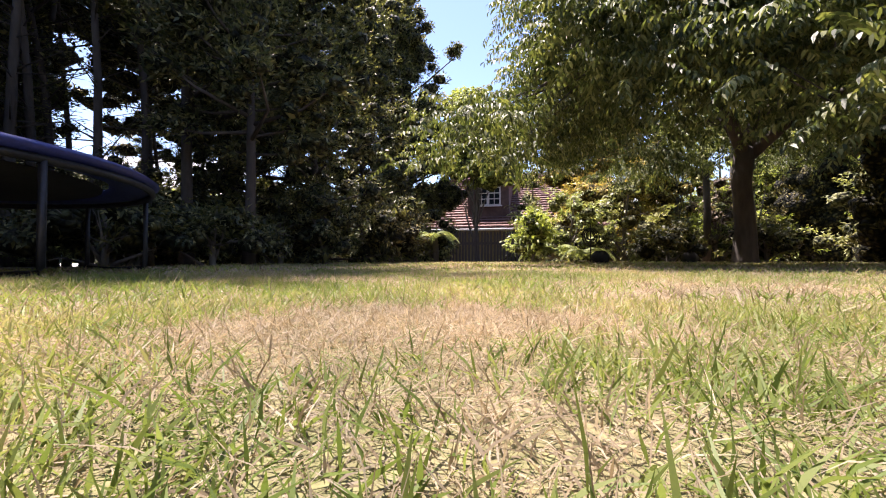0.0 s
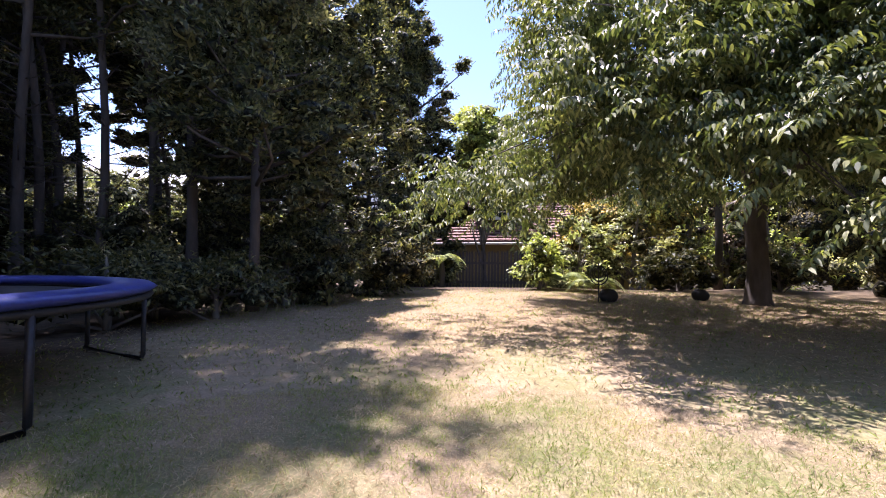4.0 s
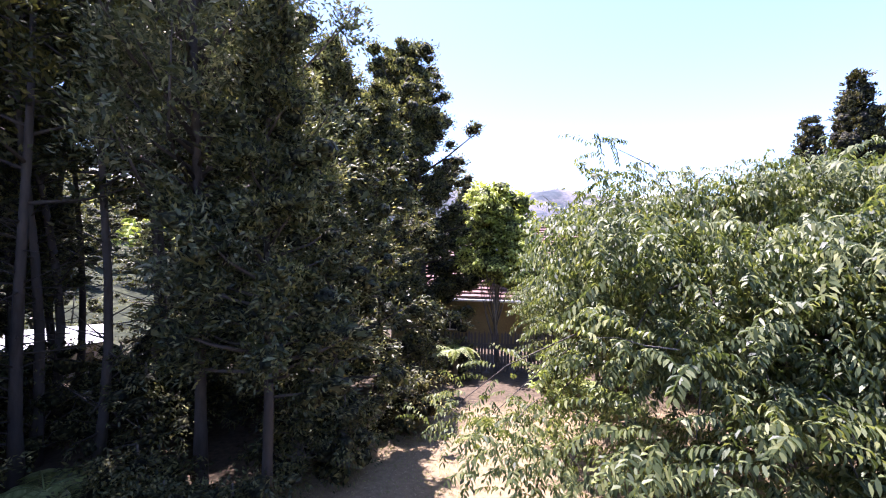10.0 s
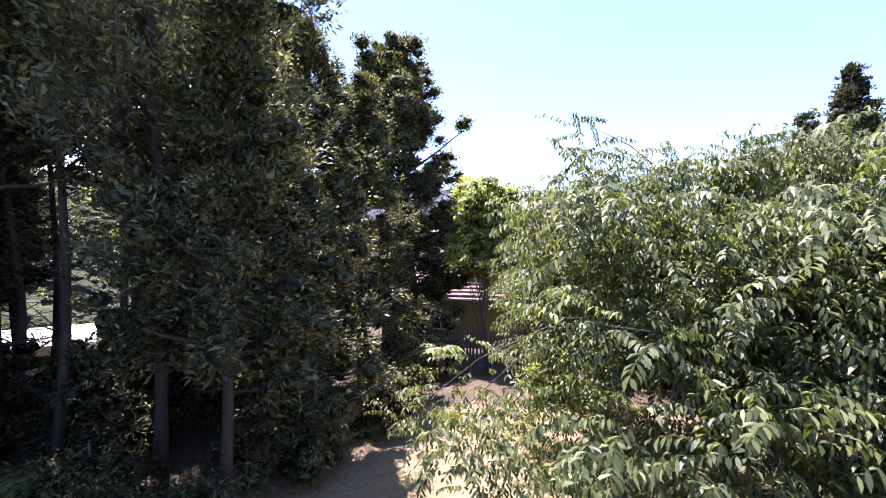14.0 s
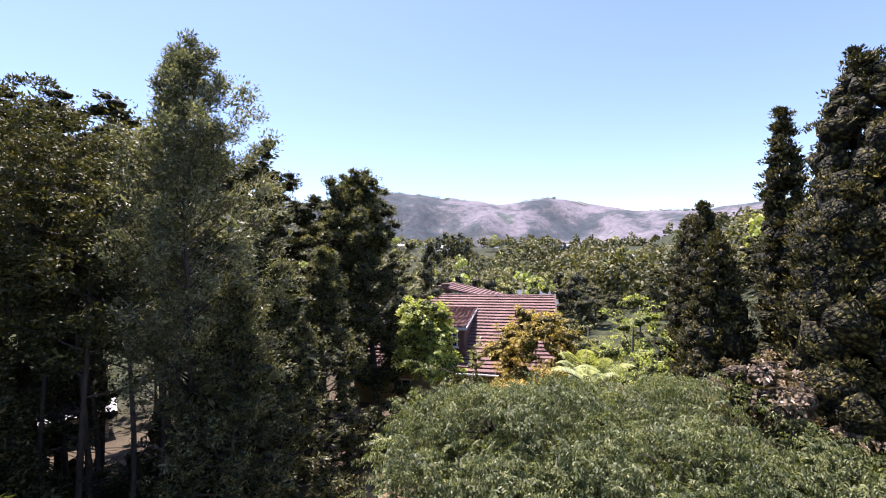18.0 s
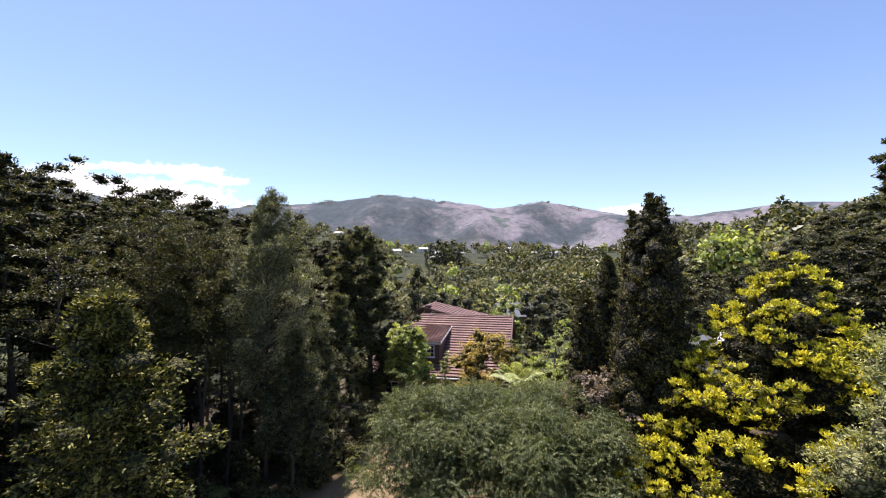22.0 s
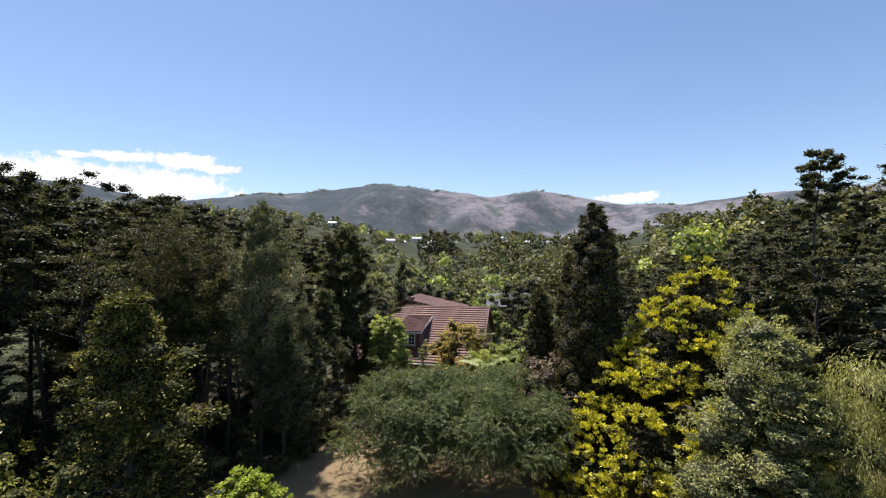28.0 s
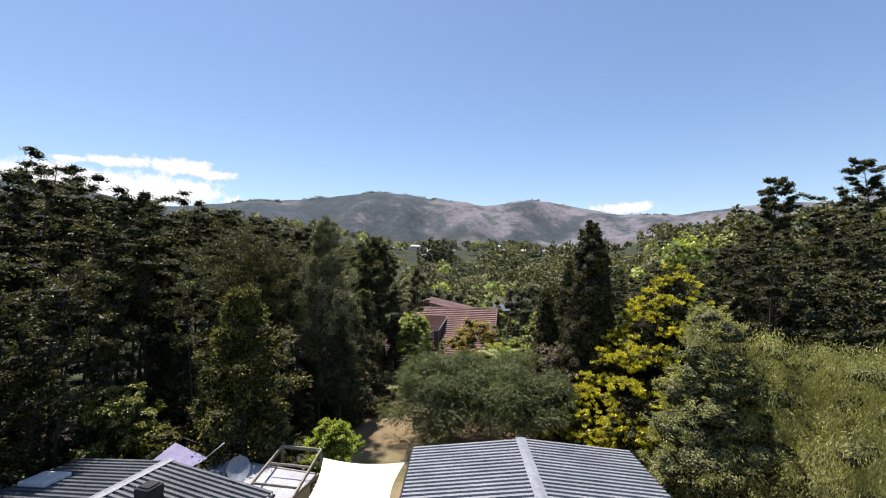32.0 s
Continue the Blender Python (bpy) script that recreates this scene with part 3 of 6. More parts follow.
def ground():
    radii = [0, 1, 2, 3, 4, 5, 6, 8, 10, 12, 14, 17, 20, 24, 28, 33, 40, 48, 58, 70, 85, 100, 120, 145, 175, 210, 260, 320, 400, 500, 620, 760, 880]
    radii += list(range(930, 1520, 22)) + [1560, 1650, 1850, 2300, 3200, 4500]
    seg = 288
    vs = [(0, 0, height(0, 0))]
    fs = []
    for r in radii[1:]:
        for k in range(seg):
            a = 2 * math.pi * k / seg
            x, y = r * math.sin(a), r * math.cos(a)
            vs.append((x, y, height(x, y)))
    for k in range(seg):
        fs.append((0, 1 + (k + 1) % seg, 1 + k))
    for i in range(len(radii) - 2):
        o, p = 1 + i * seg, 1 + (i + 1) * seg
        for k in range(seg):
            k2 = (k + 1) % seg
            fs.append((o + k, o + k2, p + k2, p + k))
    g = new("ground", mesh_from("ground", vs, fs, GROUND, True))
    tagged(g, "dry lawn running into wooded valley floor and bare brown hills", "ground", "", "structure")


ground()


# ---- trees round the lawn ----
R = np.random.default_rng(5)


def lobes_column(rng, n, r, h0, h1, size, squash=0.8, lean=(0, 0), top_in=0.6, power=1.6):
    """Lobes through a rounded column, wider in the middle than at the top."""
    out = []
    for i in range(n):
        t = (i + rng.random()) / n
        a = rng.uniform(0, 2 * math.pi)
        rad = r * (1 - top_in * t ** power)
        d = rad * math.sqrt(rng.uniform(0.15, 1))
        s = size * rng.uniform(0.7, 1.25) * (1 - 0.3 * t)
        out.append((d * math.cos(a) + lean[0] * t, d * math.sin(a) + lean[1] * t, h0 + (h1 - h0 - s * squash) * t, s, s, s * squash))
    return out


# broad-leaved spreading tree over the lawn: arching sprays hung with leaflets
def sprays_mesh(name, rng, tips, outs, mat, span=0.75, pairs=9, length=0.17, width=0.075, oval=False):
    k = len(tips)
    out = outs + unit(rng, k) * 0.5
    out[:, 2] = out[:, 2] * 0.35 + 0.12
    out /= np.linalg.norm(out, axis=1, keepdims=True)
    side = np.cross(out, (0, 0, 1.0))
    side /= np.maximum(np.linalg.norm(side, axis=1, keepdims=True), 1e-6)
    L = span * rng.uniform(0.6, 1.3, k)
    cs, al, nm = [], [], []
    for j in range(pairs):
        t = (j + 0.5) / pairs
        for sg in (-1, 1):
            p = tips + out * (L * (t - 0.4))[:, None]
            p[:, 2] -= L * 0.35 * t * t
            d = side * sg * 0.75 + out * 0.45 + unit(rng, k) * 0.25
            d[:, 2] -= rng.uniform(0.2, 1.2, k)
            d /= np.linalg.norm(d, axis=1, keepdims=True)
            cs.append(p + d * length * 0.5)
            al.append(d)
            nm.append(np.array((0, 0, 1.0)) + out * 0.3 + unit(rng, k) * 0.45)
    c, a_, n_ = np.concatenate(cs), np.concatenate(al), np.concatenate(nm)
    m = len(c)
    return leaves_mesh(name, rng, c, a_, n_, length * rng.uniform(0.6, 1.25, m), width * rng.uniform(0.7, 1.25, m), mat, 0.3, 0.3, oval)


def spreading_tree():
    rng = np.random.default_rng(11)
    t = thing("spreading_tree", (6.5, 9.0, 0), 0, "spreading broad-leaved tree with drooping glossy leaves on the lawn", "tree")
    lobes = [(-3.4, -2.4, 5.0, 0.8, 0.8, 0.35), (-2.7, -2.2, 5.15, 0.8, 0.8, 0.35), (-4.2, -2.6, 4.75, 0.8, 0.7, 0.35), (-3.1, -1.9, 5.0, 0.8, 0.8, 0.35), (-4.8, -2.0, 4.6, 0.7, 0.7, 0.35)]

    def wide(a):
        return 6.4 if math.cos(a) > 0 else 5.5

    def front(a):
        return 5.4 + 0.9 * smooth(-0.4, 0.2, math.cos(a))
    for i in range(95):
        a, d = rng.uniform(0, 2 * math.pi), math.sqrt(rng.random())
        yy = (front(a) if math.sin(a) < 0 else 4.2) * d * math.sin(a) - 0.2
        z = min(5.6 - 1.6 * d ** 5 - 0.4 * smooth(-2.5, 0.5, 6.4 * d * math.cos(a)) * smooth(2.0, 4.0, -yy), 4.6 - 0.365 * yy) + rng.uniform(-0.8, 0.0)
        lobes.append((wide(a) * d * math.cos(a), yy, z, rng.uniform(0.8, 1.3), rng.uniform(0.8, 1.3), rng.uniform(0.35, 0.6)))
    for i in range(34):
        xx, yy = rng.uniform(-3.4, 5.2), rng.uniform(-4.8, -1.2)
        lobes.append((xx, yy, min(5.25 - 0.25 * smooth(0, 4, xx) - 0.8 * smooth(2.4, 4.8, -yy), 4.6 - 0.365 * yy) + rng.uniform(-0.25, 0.05), rng.uniform(0.8, 1.1), rng.uniform(0.8, 1.1), 0.4))
    for i in range(30):
        xx, yy = rng.uniform(-4.7, -1.2), rng.uniform(-3.4, 2.0)
        lobes.append((xx, yy, min(5.2 - 0.5 * smooth(3.8, 5.2, -xx), 4.5 - 0.365 * yy) + rng.uniform(-0.5, 0.0), rng.uniform(0.7, 1.0), rng.uniform(0.7, 1.0), 0.4))
    dome = len(lobes)
    for i in range(96):
        a, d = rng.uniform(0, 2 * math.pi) if i < 50 else rng.uniform(2.7, 6.2), rng.uniform(0.78, 1.02)
        lobes.append((wide(a) * d * math.cos(a), (front(a) if math.sin(a) < 0 else 4.2) * d * math.sin(a) - 0.2, rng.uniform(2.0, 4.3) if math.sin(a) < 0.1 else rng.uniform(2.8, 3.2), rng.uniform(0.7, 1.0), rng.uniform(0.7, 1.0), 0.4))
    for i in range(34):
        lobes.append((rng.uniform(-4.2, 4.6), rng.uniform(-4.3, -2.4), rng.uniform(3.3, 4.4), rng.uniform(0.7, 1.0), rng.uniform(0.6, 0.9), rng.uniform(0.35, 0.5)))
    # low front of the crown
    for i in range(30):
        lobes.append((rng.uniform(-3.0, 5.0), rng.uniform(-6.3, -5.0), rng.uniform(1.9, 3.0), rng.uniform(0.6, 0.9), rng.uniform(0.5, 0.8), rng.uniform(0.35, 0.5)))
    for i in range(46):
        lobes.append((rng.uniform(-4.7, 5.2), rng.uniform(-5.3, -3.7), rng.uniform(2.0, 3.4), rng.uniform(0.6, 0.9), rng.uniform(0.5, 0.8), rng.uniform(0.4, 0.6)))
    for i in range(30):
        a, d = rng.uniform(0, 2 * math.pi), rng.uniform(0.2, 0.8)
        lobes.append((6.2 * d * math.cos(a), 5.0 * d * math.sin(a) - 0.3, rng.uniform(2.9, 3.6), 0.9, 0.9, 0.35))
    lobes += [(-7.0, -2.1, 1.75, 0.45, 0.4, 0.2), (-6.5, -1.9, 2.0, 0.6, 0.6, 0.3), (-5.8, -1.7, 2.3, 0.7, 0.7, 0.35), (-4.6, -1.7, 6.0, 0.4, 0.4, 0.15), (-4.2, -1.7, 5.85, 0.4, 0.4, 0.15), (-4.6, -2.6, 5.3, 0.6, 0.5, 0.25)]
    # skirt that hangs low over the lawn's open strip
    for i in range(30):
        lobes.append((rng.uniform(-5.3, -2.4), rng.uniform(-5.8, -4.0), rng.uniform(1.9, 2.9), rng.uniform(0.5, 0.75), rng.uniform(0.5, 0.75), rng.uniform(0.3, 0.45)))
    for i in range(14):
        lobes.append((rng.uniform(-6.7, -5.0), rng.uniform(-3.8, -2.4), rng.uniform(1.5, 2.3), rng.uniform(0.4, 0.6), rng.uniform(0.4, 0.6), rng.uniform(0.22, 0.35)))
    # the crown's thick front, which shades the lawn
    for i in range(56):
        lobes.append((rng.uniform(-5.5, -1.2), rng.uniform(-4.9, -2.8), rng.uniform(2.9, 4.5), rng.uniform(0.6, 0.85), rng.uniform(0.6, 0.85), rng.uniform(0.3, 0.45)))
    for i in range(36):
        lobes.append((rng.uniform(-1.2, 5.5), rng.uniform(-5.6, -3.4), rng.uniform(2.9, 4.2), rng.uniform(0.6, 0.85), rng.uniform(0.6, 0.85), rng.uniform(0.3, 0.45)))
    # tips that trail close over the grass
    for i in range(9):
        lobes.append((rng.uniform(-4.4, -3.0), rng.uniform(-6.4, -5.6), rng.uniform(1.15, 1.7), 0.28, 0.25, 0.16))
    # the crown's top is lower away from the open strip
    lobes = [(x, y, z - (-0.08 - 0.12 * smooth(-2.5, 3.5, x)) * smooth(3.6, 4.6, z), p, q, r) for x, y, z, p, q, r in lobes]
    lobes = [(max(x, p - 5.35 + 0.12 * min(0.0, y)) if z > 2.3 else x, y, z, p, q, r) for x, y, z, p, q, r in lobes]
    # trunk that forks at head height, and its limbs
    tubes = [tube([(0, 0, -0.2), (0, 0, 0.1), (0.02, 0, 0.8), (-0.05, 0, 1.7), (0.0, -0.05, 2.5)], [0.36, 0.25, 0.2, 0.19, 0.2], 10),
             tube([(0, -0.05, 2.3), (-0.5, -0.3, 3.1), (-1.3, -0.8, 3.6), (-2.6, -1.4, 4.0), (-4.2, -1.8, 4.2)], [0.15, 0.12, 0.08, 0.05, 0.02], 8),
             tube([(0, -0.05, 2.3), (0.4, 0.2, 3.2), (1.2, 0.3, 3.7), (2.6, 0.6, 3.9)], [0.15, 0.12, 0.09, 0.04], 8),
             tube([(0, -0.05, 2.3), (0.0, 0.6, 3.3), (-0.5, 1.6, 3.5), (-1.0, 2.8, 3.6)], [0.13, 0.11, 0.08, 0.04], 8),
             tube([(0.1, -0.05, 2.3), (0.5, -0.9, 3.0), (1.4, -2.2, 3.4), (2.2, -3.4, 3.5)], [0.13, 0.1, 0.06, 0.025], 8)]
    forks = [Vector((-0.5, -0.3, 3.1)), Vector((-1.3, -0.8, 3.6)), Vector((0.4, 0.2, 3.2)), Vector((1.2, 0.3, 3.7)), Vector((0, 0.6, 3.3)), Vector((-0.5, 1.6, 3.5)), Vector((0.5, -0.9, 3.2)), Vector((1.4, -2.2, 3.4)), Vector((-2.6, -1.4, 4.0))]
    for x, y, z, p, q, r in lobes[::4]:
        e = Vector((x, y, z))
        f = min(forks, key=lambda v: (v - e).length)
        mid = f.lerp(e, 0.55) + Vector((rng.uniform(-.2, .2), rng.uniform(-.2, .2), rng.uniform(0.0, 0.35)))
        bow = f.lerp(mid, 0.5) + Vector((rng.uniform(-.15, .15), rng.uniform(-.15, .15), rng.uniform(-0.05, 0.2)))
        sag = mid.lerp(e, 0.5) + Vector((rng.uniform(-.12, .12), rng.uniform(-.12, .12), rng.uniform(0.0, 0.15)))
        tubes.append(tube([f, bow, mid, sag, e], [0.026, 0.02, 0.014, 0.009, 0.004], 5))
    child("trunk", mesh_from("trunk", *join_tubes(tubes), BARK, True), t)
    (t1, o1), (t2, o2) = clump_points(rng, lobes[:dome], 22.0, -0.8, 0.4), clump_points(rng, lobes[dome:], 15.0, -0.8, 0.35)

    def gappy(p, o, level):
        """Sprays gather in layers and leave dark gaps between."""
        k = np.array([noise.noise(Vector((a * 0.75, b * 0.75, c * 1.7))) + 0.5 * noise.noise(Vector((a * 2.1, b * 2.1, c * 3.4))) for a, b, c in p]) > level
        return p[k], o[k]
    (t1, o1), (t2, o2) = gappy(t1, o1, -0.15), gappy(t2, o2, -0.3)
    tips, outs = np.concatenate([t1, t2]), np.concatenate([o1, o2])
    child("crown", sprays_mesh("crown", rng, t1, o1, LEAF_BROAD, 0.62, 11, 0.1, 0.032), t)
    child("lower_crown", sprays_mesh("lower_crown", rng, t2, o2, LEAF_BROAD, 0.58, 11, 0.094, 0.029, True), t)
    # broad leaves added deep in the crown to block light and darken its gaps
    k = 26000
    p = np.stack([rng.uniform(-4.9, 5.8, k), rng.uniform(-5.6, 3.2, k), rng.uniform(2.1, 4.1, k)], 1)
    p = p[(((p[:, 0] - 0.4) / 5.4) ** 2 + ((p[:, 1] + 1.2) / 4.5) ** 2 < 1) & (p[:, 2] > 2.9 + 0.45 * np.minimum(p[:, 1] + 3.4, 1.0))]
    p, o = gappy(p, p, -0.55)
    k = len(p)
    child("inner_crown", leaves_mesh("inner_crown", rng, p, unit(rng, k) * np.array((1, 1, 0.4)), unit(rng, k) * 0.6 + np.array((0, 0, 1.0)), rng.uniform(0.16, 0.26, k), rng.uniform(0.08, 0.13, k), LEAF_BROAD), t)
    # bare pale twigs that stand out of the crown
    tw = []
    for i in rng.choice(len(tips), 130, False):
        p, o = Vector(tips[i]), Vector(outs[i])
        e = p + Vector((o.x, o.y, min(o.z, 0.25))) * rng.uniform(0.2, 0.55)
        tw.append(tube([p - o * 0.3, p, p.lerp(e, 0.5) + Vector((rng.uniform(-.06, .06), rng.uniform(-.06, .06), 0.04)), e], [0.008, 0.006, 0.004, 0.002], 4))
    tagged(child("dead_twig", mesh_from("dead_twig", *join_tubes(tw), BARK_PALE), t, "bare pale twigs"), kind="stuff")
    return t


spreading_tree()

# tall trees along the lawn's dark side
def bulb(r, low=0.45, peak=0.35, tip=0.22):
    """Limb length over the height: full at the peak, short at the top."""
    return lambda t: r * (low + (1 - low) * min(1, t / peak)) * (1 - (1 - tip) * max(0.0, (t - peak) / (1 - peak)) ** 1.3)


branch_tree("tall_tree", (-4.9, 8.0, 0), "tall dark grey-green tree at the lawn's edge", 14.6, bulb(3.5, 0.8, 0.6), LEAF_GREY, BARK, 0.1, 12, 0.2, 150, 5, 0.42, 84, 0.1, 0.034, (14, 62), (0.5, -1.6), flat=0.85, shade_side=0.3, hearts=False, core=18, wide=(0.3, 0.5))
branch_tree("tall_tree", (-1.6, 20.6, -0.6), "tall rounded dark tree beside the house", 14.2, bulb(4.3, 0.4, 0.6, 0.3), LEAF_BLUE, BARK, 0.24, 43, 0.14, 150, 5, 0.5, 90, 0.15, 0.07, (8, 60), (-1.5, 0.2), flat=0.7)
for x, y, h, r, s_, n_, words in ((-3.1, 9.8, 8.9, 1.9, 14, 80, "dense dark evergreen at the lawn's edge"), (-2.7, 13.6, 9.4, 2.1, 15, 110, "dense dark evergreen beside the fence"), (-5.2, 11.5, 7.6, 2.2, 16, 80, "dense dark evergreen among the trunks"), (-9.3, 6.1, 6.2, 1.7, 61, 60, "dense dark evergreen among the trunks"), (-11.9, 8.4, 6.8, 1.9, 62, 60, "dense dark evergreen among the trunks"), (-14.0, 10.4, 6.6, 2.0, 63, 60, "dense dark evergreen among the trunks"), (-6.8, 12.8, 6.9, 1.6, 64, 60, "dense dark evergreen among the trunks"), (-13.2, 6.2, 6.4, 1.9, 65, 50, "dense dark evergreen among the trunks"), (-16.0, 8.0, 7.6, 2.1, 66, 50, "dense dark evergreen among the trunks"), (-17.8, 12.2, 7.6, 2.2, 67, 50, "dense dark evergreen among the trunks"), (-13.8, 22.5, 12.0, 2.8, 68, 50, "dense dark evergreen among the trunks"), (-24.0, 17.6, 12.0, 2.8, 69, 50, "dense dark evergreen among the trunks"), (-20.3, 28.5, 12.5, 3.0, 70, 50, "dense dark evergreen among the trunks"), (-28.0, 23.5, 13.0, 3.0, 71, 50, "dense dark evergreen among the trunks"), (-16.5, -1.0, 9.0, 2.0, 73, 44, "dense dark evergreen among the trunks"), (-19.6, 0.6, 10.0, 2.2, 74, 44, "dense dark evergreen among the trunks"), (-18.6, -4.0, 9.0, 2.1, 75, 44, "dense dark evergreen among the trunks"), (-14.8, 1.9, 9.4, 2.0, 76, 44, "dense dark evergreen among the trunks"), (-10.2, 9.6, 7.2, 1.8, 77, 60, "dense dark evergreen among the trunks"), (-12.4, 11.6, 7.6, 1.8, 78, 60, "dense dark evergreen among the trunks"), (-3.4, 7.3, 8.4, 1.75, 72, 70, "dense dark evergreen at the lawn's edge")):
    branch_tree("dark_evergreen", (x, y, height(x, y)), words, h, bulb(r, 0.85, 0.3), LEAF_BLUE, BARK, 0.09, s_, 0.42 if -12.5 < x < -10 and y > 9 else 0.25 if x < -9 and 3 < y < 12 or 3 < y < 8 else 0.03, n_, 4, 0.42, 84, 0.1, 0.036, (0, 55), group="dark evergreens", flat=0.8, heart=0.45)
branch_tree("feathery_tree", (-6.8, 0.1, 0), "feathery olive-green evergreen behind the bungalow", 10.3, bulb(3.3, 0.95, 0.2), LEAF_FEATHER, BARK, 0.2, 17, 0.05, 75, 3, 0.72, 95, 0.17, 0.075, (5, 60), flat=0.75, skin=0.25)
tree("leafy_shrub_tree", (-12.2, -0.8, 0), "leafy olive-green tree behind the bungalow", lobes_column(R, 40, 2.4, 0.8, 5.8, 0.9, 0.6), LEAF_GLOSSY, BARK, 0.14, (0, 0, 5.4), 18,
     limbs=20, start=0.1, per_area=4, clump=0.3, leaves=24, length=0.2, width=0.1, inner=0.5)

# slender scrub trees: bare lower trunks, feathery flat tops
SLENDER = [(-8.6, 8.6, 13.2), (-7.4, 9.9, 12.6), (-10.6, 7.2, 14.2), (-12.2, 9.6, 14), (-16.2, 6.6, 16.0), (-9.6, 13.5, 14.8), (-12.8, 14.2, 15.5), (-15.6, 13.4, 16.8), (-9.3, 9.6, 13.0), (-8.0, 7.7, 11.5), (-7.1, 8.3, 11.8), (-9.9, 8.5, 12.8), (-11.2, 10.6, 13.4),
           (-7.0, 15.0, 14), (-18.4, 9.5, 16), (-18.5, 16.5, 17.5), (-9.2, 18, 15), (-13.2, 19.0, 16), (-20.8, 4.6, 17), (-22.5, 12.5, 17.4), (-11.6, 3.8, 12.6), (-16.8, 2.2, 13.6),
           (-8.2, 22.5, 15), (-16.5, 23.5, 18), (-15.0, -1.6, 11.4), (-21.5, -1.5, 14.5), (-26, 7, 18.5), (-6.4, 25.5, 14.5), (-12.0, 28, 15.5), (-25, 20, 19), (-24, 0.5, 16.5), (-28, 13, 21), (-31, 7, 20), (-33, 20, 22), (-24.5, 17, 19), (-29, 1, 17), (-28, -6, 15), (-15.5, -4.5, 11), (-19, -7, 12), (-10, 10.8, 13.5),
           (28, 8, 12.5), (31, 14, 13), (36, 8, 12), (35, 18, 13), (41, 14, 13), (29, 20, 12), (40, 24, 13), (46, 20, 15.5), (27, 1, 11.5), (33, 1.5, 12), (39, 3, 12), (45, 8, 12.5), (26, 14, 11.5), (50, 14, 13), (25, 22, 10.5), (30.8, 11.2, 17.0), (46, 17.5, 16.5), (43, 27, 14)]
for i, (x, y, h) in enumerate(SLENDER):
    rr = np.random.default_rng(100 + i)
    lone = h in (17.0, 16.5) and x > 0
    h -= 1.6 if x > 25 and not lone else 0
    near = x < 0 and math.hypot(x, y) < 16
    bare = 0.74 if lone else 0.45 if near else 0.44 if x < -9 and -x < 26 and y > -3 else 0.36 if x < 0 and -x < 1.25 * y else 0.1
    r = 1.75 if lone else rr.uniform(2.6, 3.3) - (0.5 if near else 0)
    branch_tree("slender_tree", (x, y, height(x, y)), "slender bare-trunked scrub tree with a feathery layered top" if bare > 0.3 else "scrub tree feathered to the ground with a layered top", h, bulb(r, 0.6, 0.75, 0.8), LEAF_KANUKA, BARK,
                rr.uniform(0.06, 0.11) if near else rr.uniform(0.1, 0.17), 200 + i, bare, 18 if lone else 42 if x < -9 and not near else 30, 3 if near else 6 if lone else 4, 0.5 if lone else 0.52 if near else 0.78, 60 if near else 38, 0.14 if near else 0.2, 0.06 if near else 0.09, (18, 26), (rr.uniform(-.7, .7), rr.uniform(-.5, .5)), group="slender trees", flat=0.55, gather=0.75, wide=(0.3, 0.5) if near else (0.4, 0.65), stub=26 if near else 6 if x < 0 else 0, skin=0.38 if near else 0.22, hearts=not near)


# columnar conifers
def column(h, r, lean=0.0):
    """Upright lobes round a spire, fullest low down, with a blunt top."""
    lb = []
    n = int(h * 2.5)
    for i in range(n):
        t = i / (n - 1)
        rad = r * float(np.interp(t, (0, 0.12, 0.33, 0.54, 0.68, 0.82, 0.93, 1), (0.95, 1, 0.96, 0.82, 0.7, 0.55, 0.36, 0.16))) * R.uniform(0.9, 1.08)
        a = R.uniform(0, 6.28)
        for q in range(6):
            b = a + q * 1.047 + R.uniform(-.3, .3)
            g = rad * R.uniform(0.36, 0.5)
            d = rad * R.uniform(0.5, 0.72)
            lb.append((lean * t + d * math.cos(b), d * math.sin(b), 0.4 + t * (h - 0.95) + R.uniform(-.2, .2), g, g, g * 1.15))
    return lb


for x, y, h, r, s, ln_ in ((14.2, 7.5, 15.2, 2.3, 21, 0.4), (15.3, 11.3, 14.8, 1.25, 22, 0.0), (12.0, 10.3, 10.1, 1.45, 23, 0.0), (16.6, 18.4, 12.4, 1.6, 24, 0.0), (18.2, 22.6, 11.8, 1.7, 25, 0.0)):
    tree("columnar_conifer", (x, y, 0), "dark columnar conifer with lit olive edges", column(h, r, ln_), LEAF_CONIFER, BARK, 0.22, (ln_ * 0.9, 0, h - 1.9), s, limbs=12, start=0.1, twigs=0,
         group="columnar conifers", per_area=4.4, clump=0.22, leaves=24, length=0.14, width=0.055, droop=-0.8, low=-0.9, inner=0.76)


def cone(h, r):
    """Blunt tufts that stand out of a cone, with dark gaps between them."""
    lb = []
    for i in range(34):
        t = i / 33
        rad = r * (1 - t) ** 0.78 + 0.2
        for q in range(2 + int(19 * (1 - t))):
            b = R.uniform(0, 6.28)
            d = rad * R.uniform(0.72, 1.06)
            g = R.uniform(0.3, 0.52) + 0.02 * rad
            lb.append((d * math.cos(b) - 1.6 * (1 - t), d * math.sin(b), 0.5 + t * (h - 0.9) + R.uniform(-.4, .4), g * 1.15, g * 1.15, g * 0.75))
    return lb


